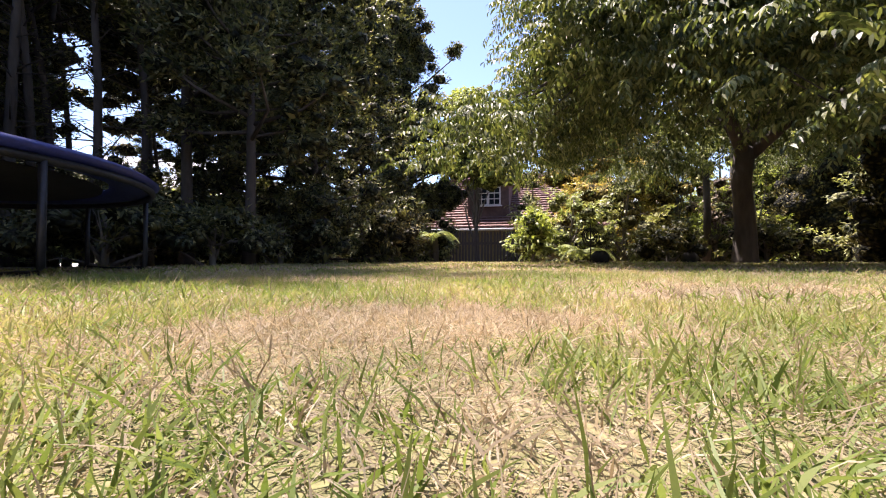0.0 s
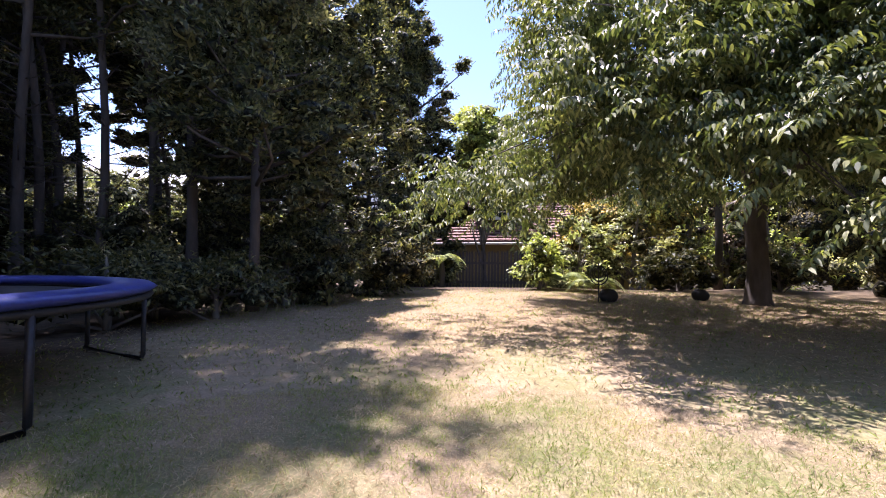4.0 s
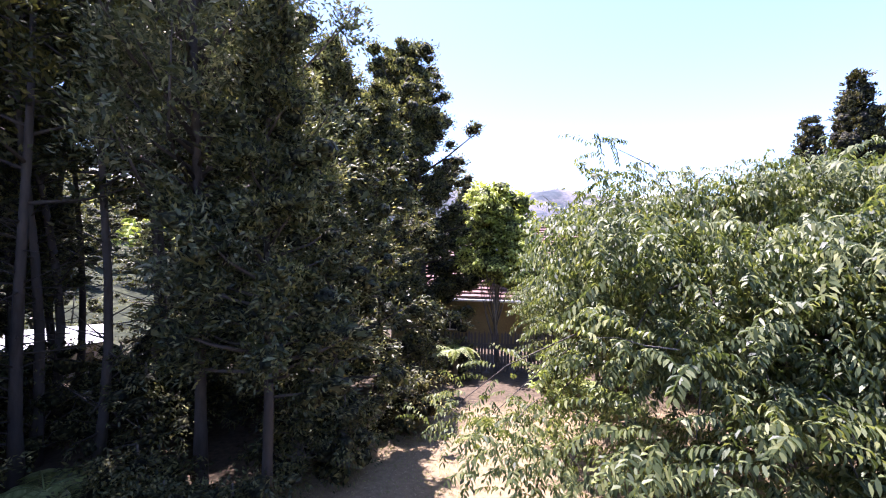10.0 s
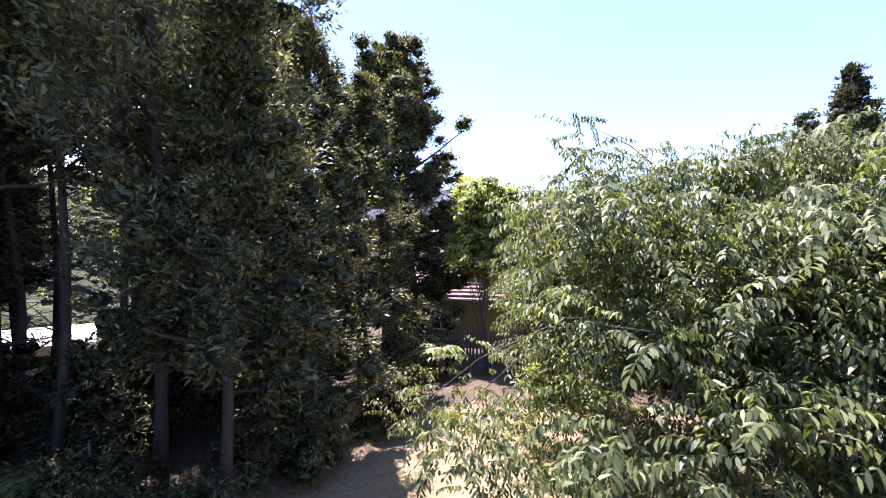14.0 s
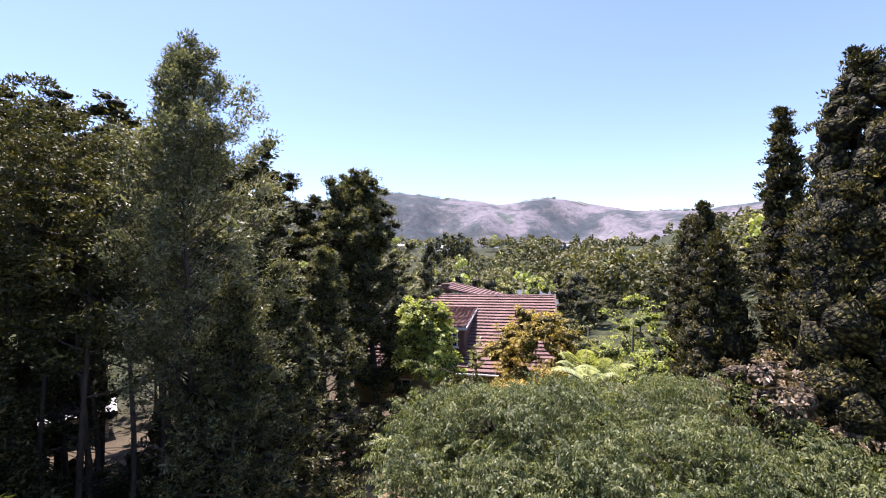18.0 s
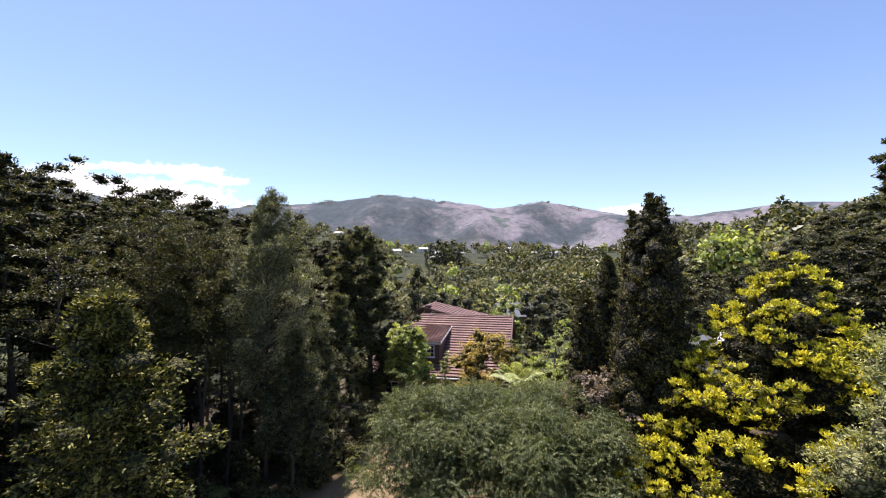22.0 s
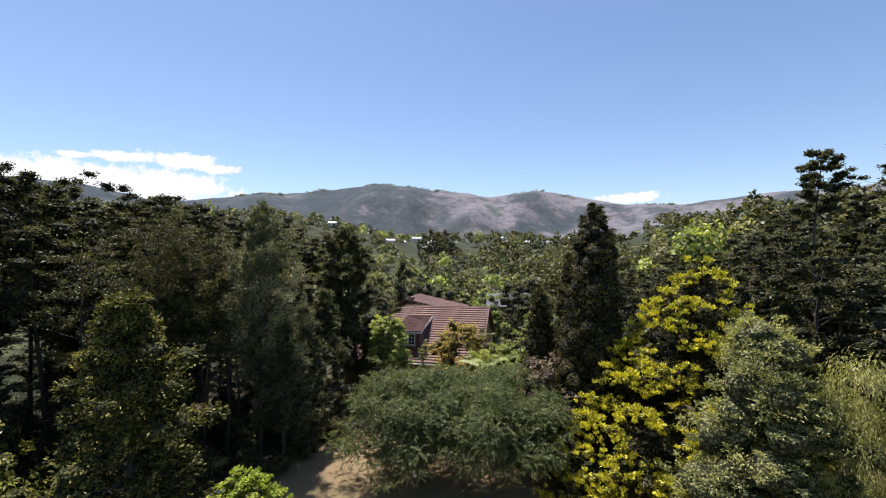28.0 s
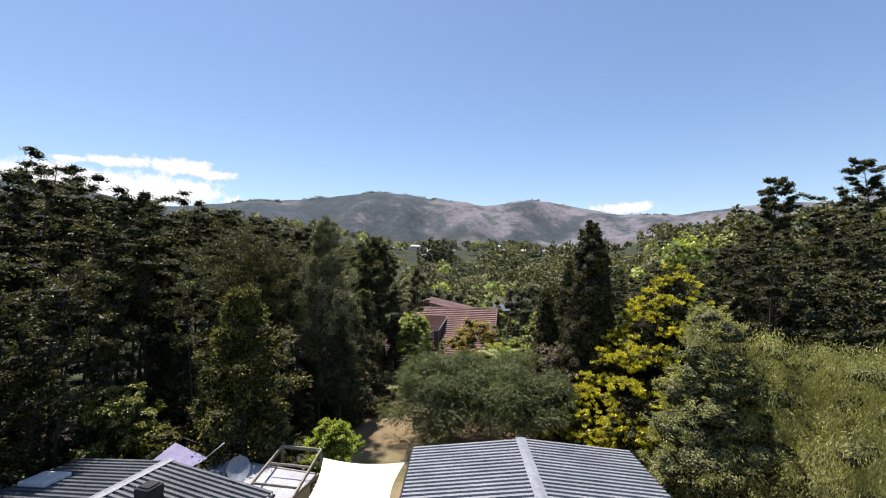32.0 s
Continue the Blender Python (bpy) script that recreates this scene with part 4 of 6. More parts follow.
def cone_core(h, r, rng):
    """The dark inside of the cone: brown-green sprays behind the tufts."""
    return [(-1.6 * (1 - t) + q * r * (1 - t) ** 0.78 * math.cos(b), q * r * (1 - t) ** 0.78 * math.sin(b), 0.4 + t * (h - 1.2), w, w, 0.7)
            for t, q, b, w in ((u, rng.uniform(0.3, 0.62), rng.uniform(0, 6.28), 0.35 + 0.24 * r * (1 - u) ** 0.78) for u in np.linspace(0, 0.97, 110))]


gold = tree("golden_conifer", (18.7, 4.3, 0), "bright yellow golden conifer with blunt upswept tufts and dark gaps", cone(11.8, 6.3), LEAF_GOLD, BARK, 0.25, (0, 0, 10.6), 31, limbs=60, start=0.05, twigs=0,
            per_area=6.0, clump=0.2, leaves=30, length=0.15, width=0.07, droop=-0.9, inner=0.5)
rg_ = np.random.default_rng(131)
core_ = cone_core(11.8, 6.3, rg_)
child("old_sprays", crown_mesh("old_sprays", rg_, core_, LEAF_CONIFER, per_area=3.0, clump=0.3, leaves=20, length=0.16, width=0.07, droop=-0.3), gold, "dull brown-green inner sprays")
child("old_sprays", inner_mesh("old_sprays", rg_, core_, MASS[LEAF_CONIFER.name], 0.8), gold, "dull brown-green inner sprays")
tree("olive_tree", (16.6, -2.8, 0), "grey-green bushy tree behind the garage", lobes_column(R, 70, 3.0, 1.0, 10.2, 1.15, 0.9, (0, 0), 0.8, 1.4), LEAF_OLIVE, BARK_PALE, 0.24, (0, 0, 8.8), 32, limbs=34, start=0.1,
     per_area=5.0, clump=0.28, leaves=34, length=0.115, width=0.05, droop=-0.3, inner=0.74)
weep = lobes_column(R, 76, 4.4, 1.2, 9.2, 1.5, 0.8, (0, 0), 0.5, 2.5)
tree("weeping_tree", (18.7, -6.2, 0), "pale green weeping tree beside the garage", weep, LEAF_WILLOW, BARK, 0.3, (0, 0, 5.4), 33, limbs=40, start=0.1,
     per_area=6.4, clump=0.42, leaves=46, length=0.14, width=0.024, droop=1.6, flat=1.3, inner=0.36)
tree("bronze_tree", (11.7, 7.4, 0), "small bronze-leaved tree behind the spreading tree", lobes_column(R, 36, 2.5, 1.6, 6.2, 0.95, 0.8), LEAF_PLUM, BARK, 0.14, (0, 0, 5.4), 34, limbs=18, start=0.2,
     per_area=5, clump=0.28, leaves=24, length=0.15, width=0.075)
tree("lime_bush", (-2.05, -0.55, 0), "rounded lime-green bush at the lawn's edge", lobes_column(np.random.default_rng(135), 64, 1.4, 1.9, 3.75, 0.52, 0.6, (0, 0), 0.55, 1.6), LEAF_LIME, BARK_PALE, 0.09, (0, 0, 3.0), 35, limbs=16, start=0.2,
     per_area=8, clump=0.2, leaves=26, length=0.11, width=0.05, category="bush", inner=0.66, fine=2)
tree("pale_tree", (1.5, 17.2, -0.5), "small fresh green tree in front of the house", lobes_column(R, 46, 1.35, 3.9, 7.7, 0.8, 0.9, (-0.1, 0), 0.35, 2.5), LEAF_PALE, BARK_PALE, 0.1, (0, 0, 6.6), 36, limbs=18, start=0.2,
     per_area=6, clump=0.26, leaves=24, length=0.15, width=0.085)
tree("yellowing_shrub", (7.3, 18.0, -0.6), "yellowing shrub in front of the house", lobes_column(R, 84, 2.6, 1.6, 7.0, 0.8, 0.8, (-0.3, 0), 0.45, 2.0), LEAF_AMBER, BARK_PALE, 0.08, (0, 0, 5.4), 37, limbs=14, start=0.2,
     per_area=5.5, clump=0.27, leaves=22, length=0.15, width=0.075, category="shrub")

# shrubs and small trees behind the lawn
SHRUBS = [(-1.3, 10.7, 0.8, 1.6, LEAF_CONIFER), (2.7, 12.7, 0.45, 1.7, LEAF_FRESH), (4.4, 14.2, 1.1, 2.6, LEAF_FERN), (6.6, 15.0, 1.4, 3.6, LEAF_OLIVE), (10.2, 15.6, 1.2, 3.6, LEAF_PLUM),
          (11.5, 15.6, 1.7, 5.2, LEAF_FRESH), (12.2, 17.6, 1.9, 7.6, LEAF_FRESH), (9.7, 17.2, 1.4, 6.8, LEAF_OLIVE), (14.0, 13.4, 1.5, 3.2, LEAF_OLIVE), (9.0, 17.0, 1.4, 6.2, LEAF_AMBER), (11.0, 18.6, 1.7, 5.0, LEAF_FRESH), (3.6, 17.0, 0.9, 3.0, LEAF_OLIVE),
          (16.8, 14.2, 1.8, 5.2, LEAF_FRESH), (19.5, 11.0, 2.0, 5.4, LEAF_KANUKA), (17.6, 8.6, 1.5, 3.6, LEAF_BLUE), (-0.6, 15.8, 0.9, 2.6, LEAF_BLUE), (12.6, 24.5, 1.7, 4.6, LEAF_OLIVE),
          (-7.2, 5.4, 1.0, 2.2, LEAF_BLUE), (-9.4, 6.0, 1.2, 2.8, LEAF_KANUKA), (-5.4, 7.2, 0.8, 1.3, LEAF_KANUKA), (-11.5, 8.4, 1.4, 2.6, LEAF_BLUE), (-8.0, 11.6, 1.3, 2.4, LEAF_KANUKA), (-14, 11.5, 1.8, 3.0, LEAF_BLUE),
          (-10.5, 16, 1.8, 3.4, LEAF_BLUE), (-5.0, 16.4, 1.6, 3.6, LEAF_BLUE), (9.6, 12.4, 1.0, 1.5, LEAF_BLUE), (12.8, 11.4, 1.2, 1.8, LEAF_BLUE), (7.0, 13.0, 0.9, 1.3, LEAF_KANUKA), (14.8, 22.2, 2.2, 7.8, LEAF_FRESH), (4.2, 19.3, 0.6, 5.2, LEAF_OLIVE), (10.6, 20.2, 1.5, 5.0, LEAF_LIME), (17.5, 19, 1.8, 6.2, LEAF_OLIVE),
          (-12, 5, 1.7, 3.6, LEAF_BLUE), (-14.5, 2.6, 1.9, 4.0, LEAF_KANUKA), (-17.5, 5.4, 2.0, 4.0, LEAF_BLUE), (-10.2, 3.2, 1.5, 3.6, LEAF_KANUKA), (-13.4, -0.6, 1.8, 4.2, LEAF_BLUE), (-19.5, 8, 2, 4.2, LEAF_KANUKA), (-16.5, 9.6, 1.8, 3.6, LEAF_BLUE),
          (-20, 1, 2.1, 4.4, LEAF_BLUE), (-8.7, 3.4, 1.3, 3.0, LEAF_BLUE), (-23.5, 4, 2.2, 4.6, LEAF_KANUKA), (14.5, 1.5, 1.6, 3.2, LEAF_BLUE), (16.8, 2.6, 1.7, 3.4, LEAF_OLIVE), (12.6, 3.6, 1.3, 2.4, LEAF_BLUE), (23.5, 1.5, 2.2, 4.6, LEAF_KANUKA), (24.5, 8, 2.2, 5.0, LEAF_BLUE), (22, -10, 2.2, 4.0, LEAF_OLIVE), (26, -3, 2.6, 5.5, LEAF_BLUE), (30, 4.5, 2.6, 5.5, LEAF_KANUKA), (29, 11, 2.6, 5.5, LEAF_BLUE), (34, 12, 2.6, 5.5, LEAF_KANUKA), (22.5, 16, 2.2, 5.2, LEAF_OLIVE), (20.5, 20, 2.2, 5.5, LEAF_KANUKA), (-24, 26, 2.4, 5.0, LEAF_BLUE), (-19, 13, 2.0, 4.4, LEAF_BLUE), (-22, 16.5, 2.2, 5, LEAF_KANUKA), (-6.8, 10.0, 0.9, 2.0, LEAF_BLUE), (-4.4, 6.3, 0.7, 1.2, LEAF_BLUE), (-7.8, 9.8, 1.0, 2.6, LEAF_BLUE), (-8.9, 9.0, 1.0, 2.4, LEAF_KANUKA), (-6.4, 8.7, 0.9, 2.4, LEAF_BLUE), (-10.2, 9.6, 1.1, 2.4, LEAF_BLUE), (-8.3, 10.6, 1.1, 2.0, LEAF_BLUE), (-11.4, 10.4, 1.3, 2.2, LEAF_KANUKA), (-3.2, 8.2, 0.7, 1.5, LEAF_BLUE), (-3.5, 6.4, 0.7, 1.1, LEAF_BLUE), (-4.3, 5.3, 0.8, 1.1, LEAF_KANUKA), (-2.9, 9.0, 0.7, 2.0, LEAF_BLUE), (-2.4, 8.5, 0.65, 1.8, LEAF_BLUE),
          (-17.5, -1.5, 1.8, 2.8, LEAF_KANUKA), (-16.0, 1.5, 1.6, 2.8, LEAF_KANUKA), (-19.5, -3.5, 2.0, 2.8, LEAF_KANUKA), (-14.6, -3.0, 1.5, 2.6, LEAF_KANUKA), (-21.8, -4.6, 2.0, 2.8, LEAF_KANUKA)]
SHRUB_WORDS = {LEAF_FRESH: "fresh green", LEAF_AMBER: "yellowing", LEAF_FERN: "pale green", LEAF_PLUM: "bronze", LEAF_CONIFER: "olive-green", LEAF_LIME: "lime-green", LEAF_OLIVE: "olive-grey", LEAF_KANUKA: "fine-leaved dark", LEAF_BLUE: "dense dark"}
for i, (x, y, r, h, leaf) in enumerate(SHRUBS):
    rr = np.random.default_rng(400 + i)
    fine_ = -9 < x < 0 and y < 11
    tree("shrub", (x, y, height(x, y)), SHRUB_WORDS[leaf] + " shrub growing behind the lawn", lobes_column(rr, 18, r, 0.3, h, 0.36 * r + 0.25, 0.8, (0, 0), 0.45), leaf, BARK_PALE, 0.05 + 0.012 * h, (0, 0, h * 0.85), 400 + i,
         limbs=14, start=0.1, twigs=1, category="shrub", group="shrubs behind the lawn", per_area=3.8, clump=0.28, leaves=30 if fine_ else 16, length=0.085 if fine_ else 0.15, width=0.034 if fine_ else 0.07, inner=0.5)

# ---- the valley's trees ----
KINDS = [("oak_like_tree", "rounded dark green tree in the valley", LEAF_WOODS, 8.5, 3.2, 0.8), ("bright_tree", "rounded fresh green tree in the valley", LEAF_FRESH, 7.0, 2.4, 0.9), ("scrub_tree", "dark layered scrub tree on the slope", LEAF_KANUKA, 9.5, 2.8, 0.6),
         ("olive_green_tree", "olive-green tree in the valley", LEAF_OLIVE, 8.0, 2.8, 0.8), ("dark_conifer", "dark conifer in the valley", LEAF_BLUE, 11.0, 2.0, 1.1)]
models = []
for i, (nm, words, leaf, h, r, sq) in enumerate(KINDS):
    rr = np.random.default_rng(600 + i)
    models.append(tree(nm, (0, 0, 0), words, lobes_column(rr, 26, r, 1.2, h, 0.42 * r, sq, (0, 0), 0.7), leaf, BARK, 0.2, (0, 0, h * 0.85), 600 + i, limbs=8, start=0.15, twigs=0, inner=0.66,
                       group="valley trees", per_area=1.3, clump=0.5, leaves=17, length=0.27, width=0.15))


def clear(x, y):
    """Kept free: the lawn and its own trees, the houses and what lies before them."""
    if x * x + y * y < 26 ** 2 and y < 24:
        return False
    if x < -18 and y < 46:
        return False
    if -6 < x < 17 and 16 < y < 37:
        return False
    return not (-26 < x < 26 and -60 < y < 24)


rr = np.random.default_rng(77)
placed = []
first = set()
while len(placed) < 205:
    a, d = radians(rr.uniform(-50, 80)), 24 + 130 * rr.random() ** 1.15
    x, y = d * math.sin(a), d * math.cos(a)
    if not clear(x, y) or any((x - p) ** 2 + (y - q) ** 2 < 14 for p, q in placed):
        continue
    placed.append((x, y))
    slope = x > 30 or x < -26
    k = int(rr.choice([2, 0, 3], p=[0.72, 0.2, 0.08])) if slope else int(rr.choice(5, p=[0.5, 0.08, 0.16, 0.14, 0.12]))
    s = rr.uniform(0.6, 1.05) * (0.62 if not slope else 0.92)
    m = pose(x, y, height(x, y) - 0.1, 0, 0, rr.uniform(0, 360))
    o = copy_thing(models[k], m) if k in first else models[k]
    first.add(k)
    o.matrix_world = m @ Matrix.Diagonal((s * rr.uniform(0.9, 1.2), s * rr.uniform(0.9, 1.2), s * rr.uniform(0.85, 1.15), 1))


# the trees that stand just behind the house
for k, x, y, s_, hz in ((1, 11.8, 38, 1.0, 1.15), (0, 6.5, 41, 0.9, 1.1), (3, 9.8, 46, 0.9, 1.0), (4, 1.0, 40, 1.0, 1.15), (0, 23.6, 62, 0.9, 1.1), (0, 16.5, 44, 0.95, 1.1), (0, 3.5, 50, 0.9, 1.1), (0, 4.8, 56, 0.8, 1.1), (0, -3.5, 46, 0.9, 1.0), (2, 19, 52, 0.8, 0.9)):
    o = copy_thing(models[k], Matrix())
    o.matrix_world = pose(x, y, height(x, y) - 0.1, 0, 0, 37 * x) @ Matrix.Diagonal((s_, s_, s_ * hz, 1))

# the wooded bank beyond the slender trees
rr = np.random.default_rng(78)
bank = []
while len(bank) < 38:
    x, y = rr.uniform(-62, -17), rr.uniform(-12, 50)
    if any((x - p) ** 2 + (y - q) ** 2 < 17 for p, q in bank) or -x < 0.45 * y:
        continue
    bank.append((x, y))
    if abs(x + 0.93 * y) < 5 and 16 < y < 40:
        continue
    s_ = rr.uniform(0.62, 0.95)
    o = copy_thing(models[2], Matrix())
    o.matrix_world = pose(x, y, height(x, y) - 0.1, 0, 0, rr.uniform(0, 360)) @ Matrix.Diagonal((s_ * 1.15, s_ * 1.15, s_ * rr.uniform(0.8, 1.0), 1))


def far_woods():
    """All that stands beyond the nearer trees: a crown of sprays each, in five colours."""
    rg = np.random.default_rng(88)
    kinds = [(LEAF_WOODS, 0.42), (LEAF_OLIVE, 0.12), (LEAF_FRESH, 0.08), (LEAF_KANUKA, 0.22), (LEAF_BLUE, 0.16)]
    sets = [[] for k in kinds]
    count = 0
    while count < 1750:
        a, d = radians(rg.uniform(-62, 64)), 75 + 890 * rg.random() ** 1.45
        x, y = d * math.sin(a), d * math.cos(a)
        if noise.noise(Vector((x, y, 0)) * 0.012) < -0.28 and d > 250:
            count += 0.3
            continue
        z = height(x, y)
        h, r = rg.uniform(5, 11), rg.uniform(2.3, 5.0)
        if x < 30 and d < 300:
            h, r = h * 0.66, r * 0.75
        n = int(r * r * (20 if d < 180 else 8 if d < 340 else 3.2))
        u = unit(rg, n)
        u[:, 2] = np.abs(u[:, 2]) * 1.25 - 0.25
        bumps = np.array([1 + 0.32 * noise.noise(Vector(q) * 2.2 + Vector((x, y, 0))) for q in u])
        c = np.array((x, y, z + h * 0.45)) + u * np.array((r, r, h * 0.55)) * (rg.uniform(0.86, 1.06, n) * bumps)[:, None]
        slope = x > 30
        k = int(rg.choice(5, p=[0.32, 0.05, 0.03, 0.46, 0.14] if slope else [w for m, w in kinds]))
        sets[k].append((c, u, np.full(n, 1.0 if d < 180 else 1.6 if d < 340 else 2.6)))
        count += 1
    # dark clumps of trees along the crest of the hills
    for a0, a1, n in ((-25.5, -20, 60), (-17, -14, 16), (-9.5, -5.5, 40), (-4, 1, 16), (2, 5, 14), (10.5, 15, 34), (17, 19, 10), (26, 31, 40)):
        for k in range(n):
            a, d = radians(rg.uniform(a0, a1)), rg.uniform(1440, 1500)
            x, y = d * math.sin(a), d * math.cos(a)
            u = unit(rg, 14)
            u[:, 2] = np.abs(u[:, 2])
            sets[4].append((np.array((x, y, height(x, y) - 1.5)) + u * np.array((8, 8, rg.uniform(4, 8))), u, np.full(14, 4.0)))
    for (mat, w), got in zip(kinds, sets):
        c, o, q = [np.concatenate(v) for v in zip(*got)]
        along = unit(rg, len(c)) + o * 0.4
        normal = o + unit(rg, len(c)) * 0.5 + np.array((0, 0, 0.4))
        me = leaves_mesh("woods", rg, c, along, normal, q * rg.uniform(0.7, 1.3, len(c)), q * 0.7 * rg.uniform(0.7, 1.3, len(c)), mat)
        tagged(new("woods", me), "mixed woods covering the valley floor and slopes", "woods", "", "stuff")


far_woods()


def blades(name, label, rg, rings, upright, mat):
    pts, ln, wd = [], [], []
    for r0, r1, n, l, w in rings:
        a = np.radians(rg.uniform(-62, 62, n * 2))
        r = np.sqrt(rg.uniform(r0 ** 2, r1 ** 2, n * 2))
        p = np.stack([r * np.sin(a), r * np.cos(a), np.zeros(n * 2)], 1)
        # tufts: green gathers in patches, straw lies between them and in two dead spots
        tuft = np.array([noise.noise(Vector((x * 1.1, y * 1.1, 2.0))) + noise.noise(Vector((x * 3.1, y * 3.1, 4.0))) + 0.6 * noise.noise(Vector((x * 11, y * 11, 1.0)))
                         - 1.1 * math.exp(-((x + 0.12) ** 2 + (y - 0.68) ** 2) / 0.05) - 1.0 * math.exp(-((x - 0.04) ** 2 + (y - 0.22) ** 2) / 0.006) for x, y, z in p])
        tuft = tuft if upright > 0.5 else -0.6 * tuft
        keep = np.argsort(-(1.1 * tuft + rg.uniform(-0.7, 0.7, len(p))))[:n]
        p = p[keep]
        p = p[(p[:, 0] > -4.2) & (p[:, 0] < 11.5) & (p[:, 1] < 12.6)]
        n = len(p)
        f = rg.uniform(0.4, 1.2, n) + (rg.random(n) < 0.03) * 0.8
        pts.append(p)
        ln.append(l * f)
        wd.append(w * rg.uniform(0.6, 1.5, n))
    p, ln, wd = np.concatenate(pts), np.concatenate(ln), np.concatenate(wd)
    along = unit(rg, len(p))
    along[:, 2] = np.abs(along[:, 2]) * 0.6 + upright
    along /= np.linalg.norm(along, axis=1, keepdims=True)
    p[:, 2] = ln * 0.45 * along[:, 2] + 0.003
    me = leaves_mesh(name, rg, p, along, unit(rg, len(p)) * 0.6 + np.array((0, 0, 0.8)), ln, wd, mat, 0.1, 0.25)
    tagged(new(name, me), label, "grass", "", "stuff")


def grass():
    rg = np.random.default_rng(9)
    blades("grass", "short green lawn grass in uneven tufts", rg, ((0.12, 1.0, 17000, 0.032, 0.0022), (1.0, 3.2, 40000, 0.036, 0.0032), (3.2, 13.5, 40000, 0.04, 0.010)), 0.7, GRASS)
    blades("dry_grass", "dry straw-coloured grass lying flat between the green", rg, ((0.12, 1.0, 26000, 0.034, 0.0012), (1.0, 3.2, 46000, 0.04, 0.0022), (3.2, 13.5, 36000, 0.05, 0.009)), 0.22, STRAW)


grass()


# ---- red-roofed house ----
def quad_slab(pts, th):
    """A slab of thickness th under four corners."""
    bm = bmesh.new()
    hi = [bm.verts.new(p) for p in pts]
    lo = [bm.verts.new((p[0], p[1], p[2] - th)) for p in pts]
    bm.faces.new(hi)
    bm.faces.new(lo[::-1])
    for i in range(4):
        j = (i + 1) % 4
        bm.faces.new((lo[i], lo[j], hi[j], hi[i]))
    bmesh.ops.recalc_face_normals(bm, faces=bm.faces)
    return bm


def red_house():
    h = thing("house", (9.36, 21.1, -0.7), -13, "cottage with a faded red tiled roof and a dormer", "house")
    L, D, ze, zr = 14.0, 7.6, 2.5, 6.82
    HIP = 4.6

    def slab(x0, x1, y0, z0, y1, z1, th, name, mat):
        bm = bmesh.new()
        pts = [(x0, y0, z0), (x1, y0, z0), (x1, y1, z1), (x0 + HIP, y1, z1)]
        lo = [bm.verts.new((a, b, c - th)) for a, b, c in pts]
        hi = [bm.verts.new(p) for p in pts]
        bm.faces.new(hi)
        bm.faces.new(lo[::-1])
        for i in range(4):
            j = (i + 1) % 4
            bm.faces.new((lo[i], lo[j], hi[j], hi[i]))
        return part(name, bm, mat, h)
    slab(-L, 0, 0, ze, D, zr, 0.14, "roof_slope", RIDGE_TILE)
    slab(-L, 0, D * 2, ze, D, zr, 0.14, "roof_slope", RIDGE_TILE)
    bm = bmesh.new()
    hi = [bm.verts.new(p) for p in ((-L, 0, ze), (-L + HIP, D, zr), (-L, 2 * D, ze))]
    lo = [bm.verts.new((v.co.x, v.co.y, v.co.z - 0.14)) for v in hi]
    bm.faces.new(hi)
    bm.faces.new(lo[::-1])
    for i in range(3):
        j = (i + 1) % 3
        bm.faces.new((lo[i], lo[j], hi[j], hi[i]))
    part("hip_slope", bm, TILE, h)
    part("wall", box_bm((L - 0.6, 2 * D - 1.0, ze - 0.05), (-L / 2, D, (ze - 0.05) / 2)), WEATHERBOARD, h)
    bm = bmesh.new()
    vs = [bm.verts.new(p) for p in ((-0.35, 0.55, ze - 0.06), (-0.35, 2 * D - 0.55, ze - 0.06), (-0.35, D, zr - 0.3))]
    bm.faces.new(vs)
    vs2 = [bm.verts.new((-0.15 - 0.35, v.co.y, v.co.z)) for v in vs]
    bm.faces.new(vs2[::-1])
    part("gable_wall", bm, WEATHERBOARD, h)
    part("ridge", box_bm((L + 0.1 - HIP, 0.3, 0.1), (-(L - HIP) / 2, D, zr + 0.02), 0.03), RIDGE_TILE, h)
    # rear wing, whose roof shows over the ridge
    w0, w1, b0, b1, zw, zv = -9.6, -3.2, D + 0.4, D + 6.5, 7.5, 6.1
    part("rear_roof", quad_slab([(w0, b0, zw), (w1, b0, zv), (w1, b1, zv), (w0, b1, zw)], 0.14), RIDGE_TILE, h)
    part("rear_roof", quad_slab([(w0, b0, zw), (w0, b1, zw), (w0 - 3.0, b1, zw - 1.9), (w0 - 3.0, b0, zw - 1.9)], 0.14), RIDGE_TILE, h)
    rs, ra = math.hypot(w1 - w0, zw - zv), math.degrees(math.atan2(zw - zv, w1 - w0))
    rc = mesh_from("tile_course", *course_mesh(b1 - b0), TILE)
    for i in range(18):
        o = child("tile_course", rc, h)
        q = (i + 0.1) * rs / 18
        o.matrix_local = pose(w1 - q * math.cos(radians(ra)), (b0 + b1) / 2, zv + q * math.sin(radians(ra)) + 0.004, 0, 0, 90) @ pose(0, 0, 0, ra)
    part("rear_wall", box_bm((w1 - w0 + 2.0, b1 - b0 - 0.6, 5.0), ((w0 + w1) / 2 - 0.8, (b0 + b1) / 2, 2.5)), WEATHERBOARD, h)
    part("gutter", box_bm((L, 0.12, 0.12), (-L / 2, -0.07, ze - 0.1), 0.02), WHITE, h)
    # courses of tiles
    slope = math.hypot(D, zr - ze)
    ang = math.degrees(math.atan2(zr - ze, D))
    n = int(slope / 0.36)
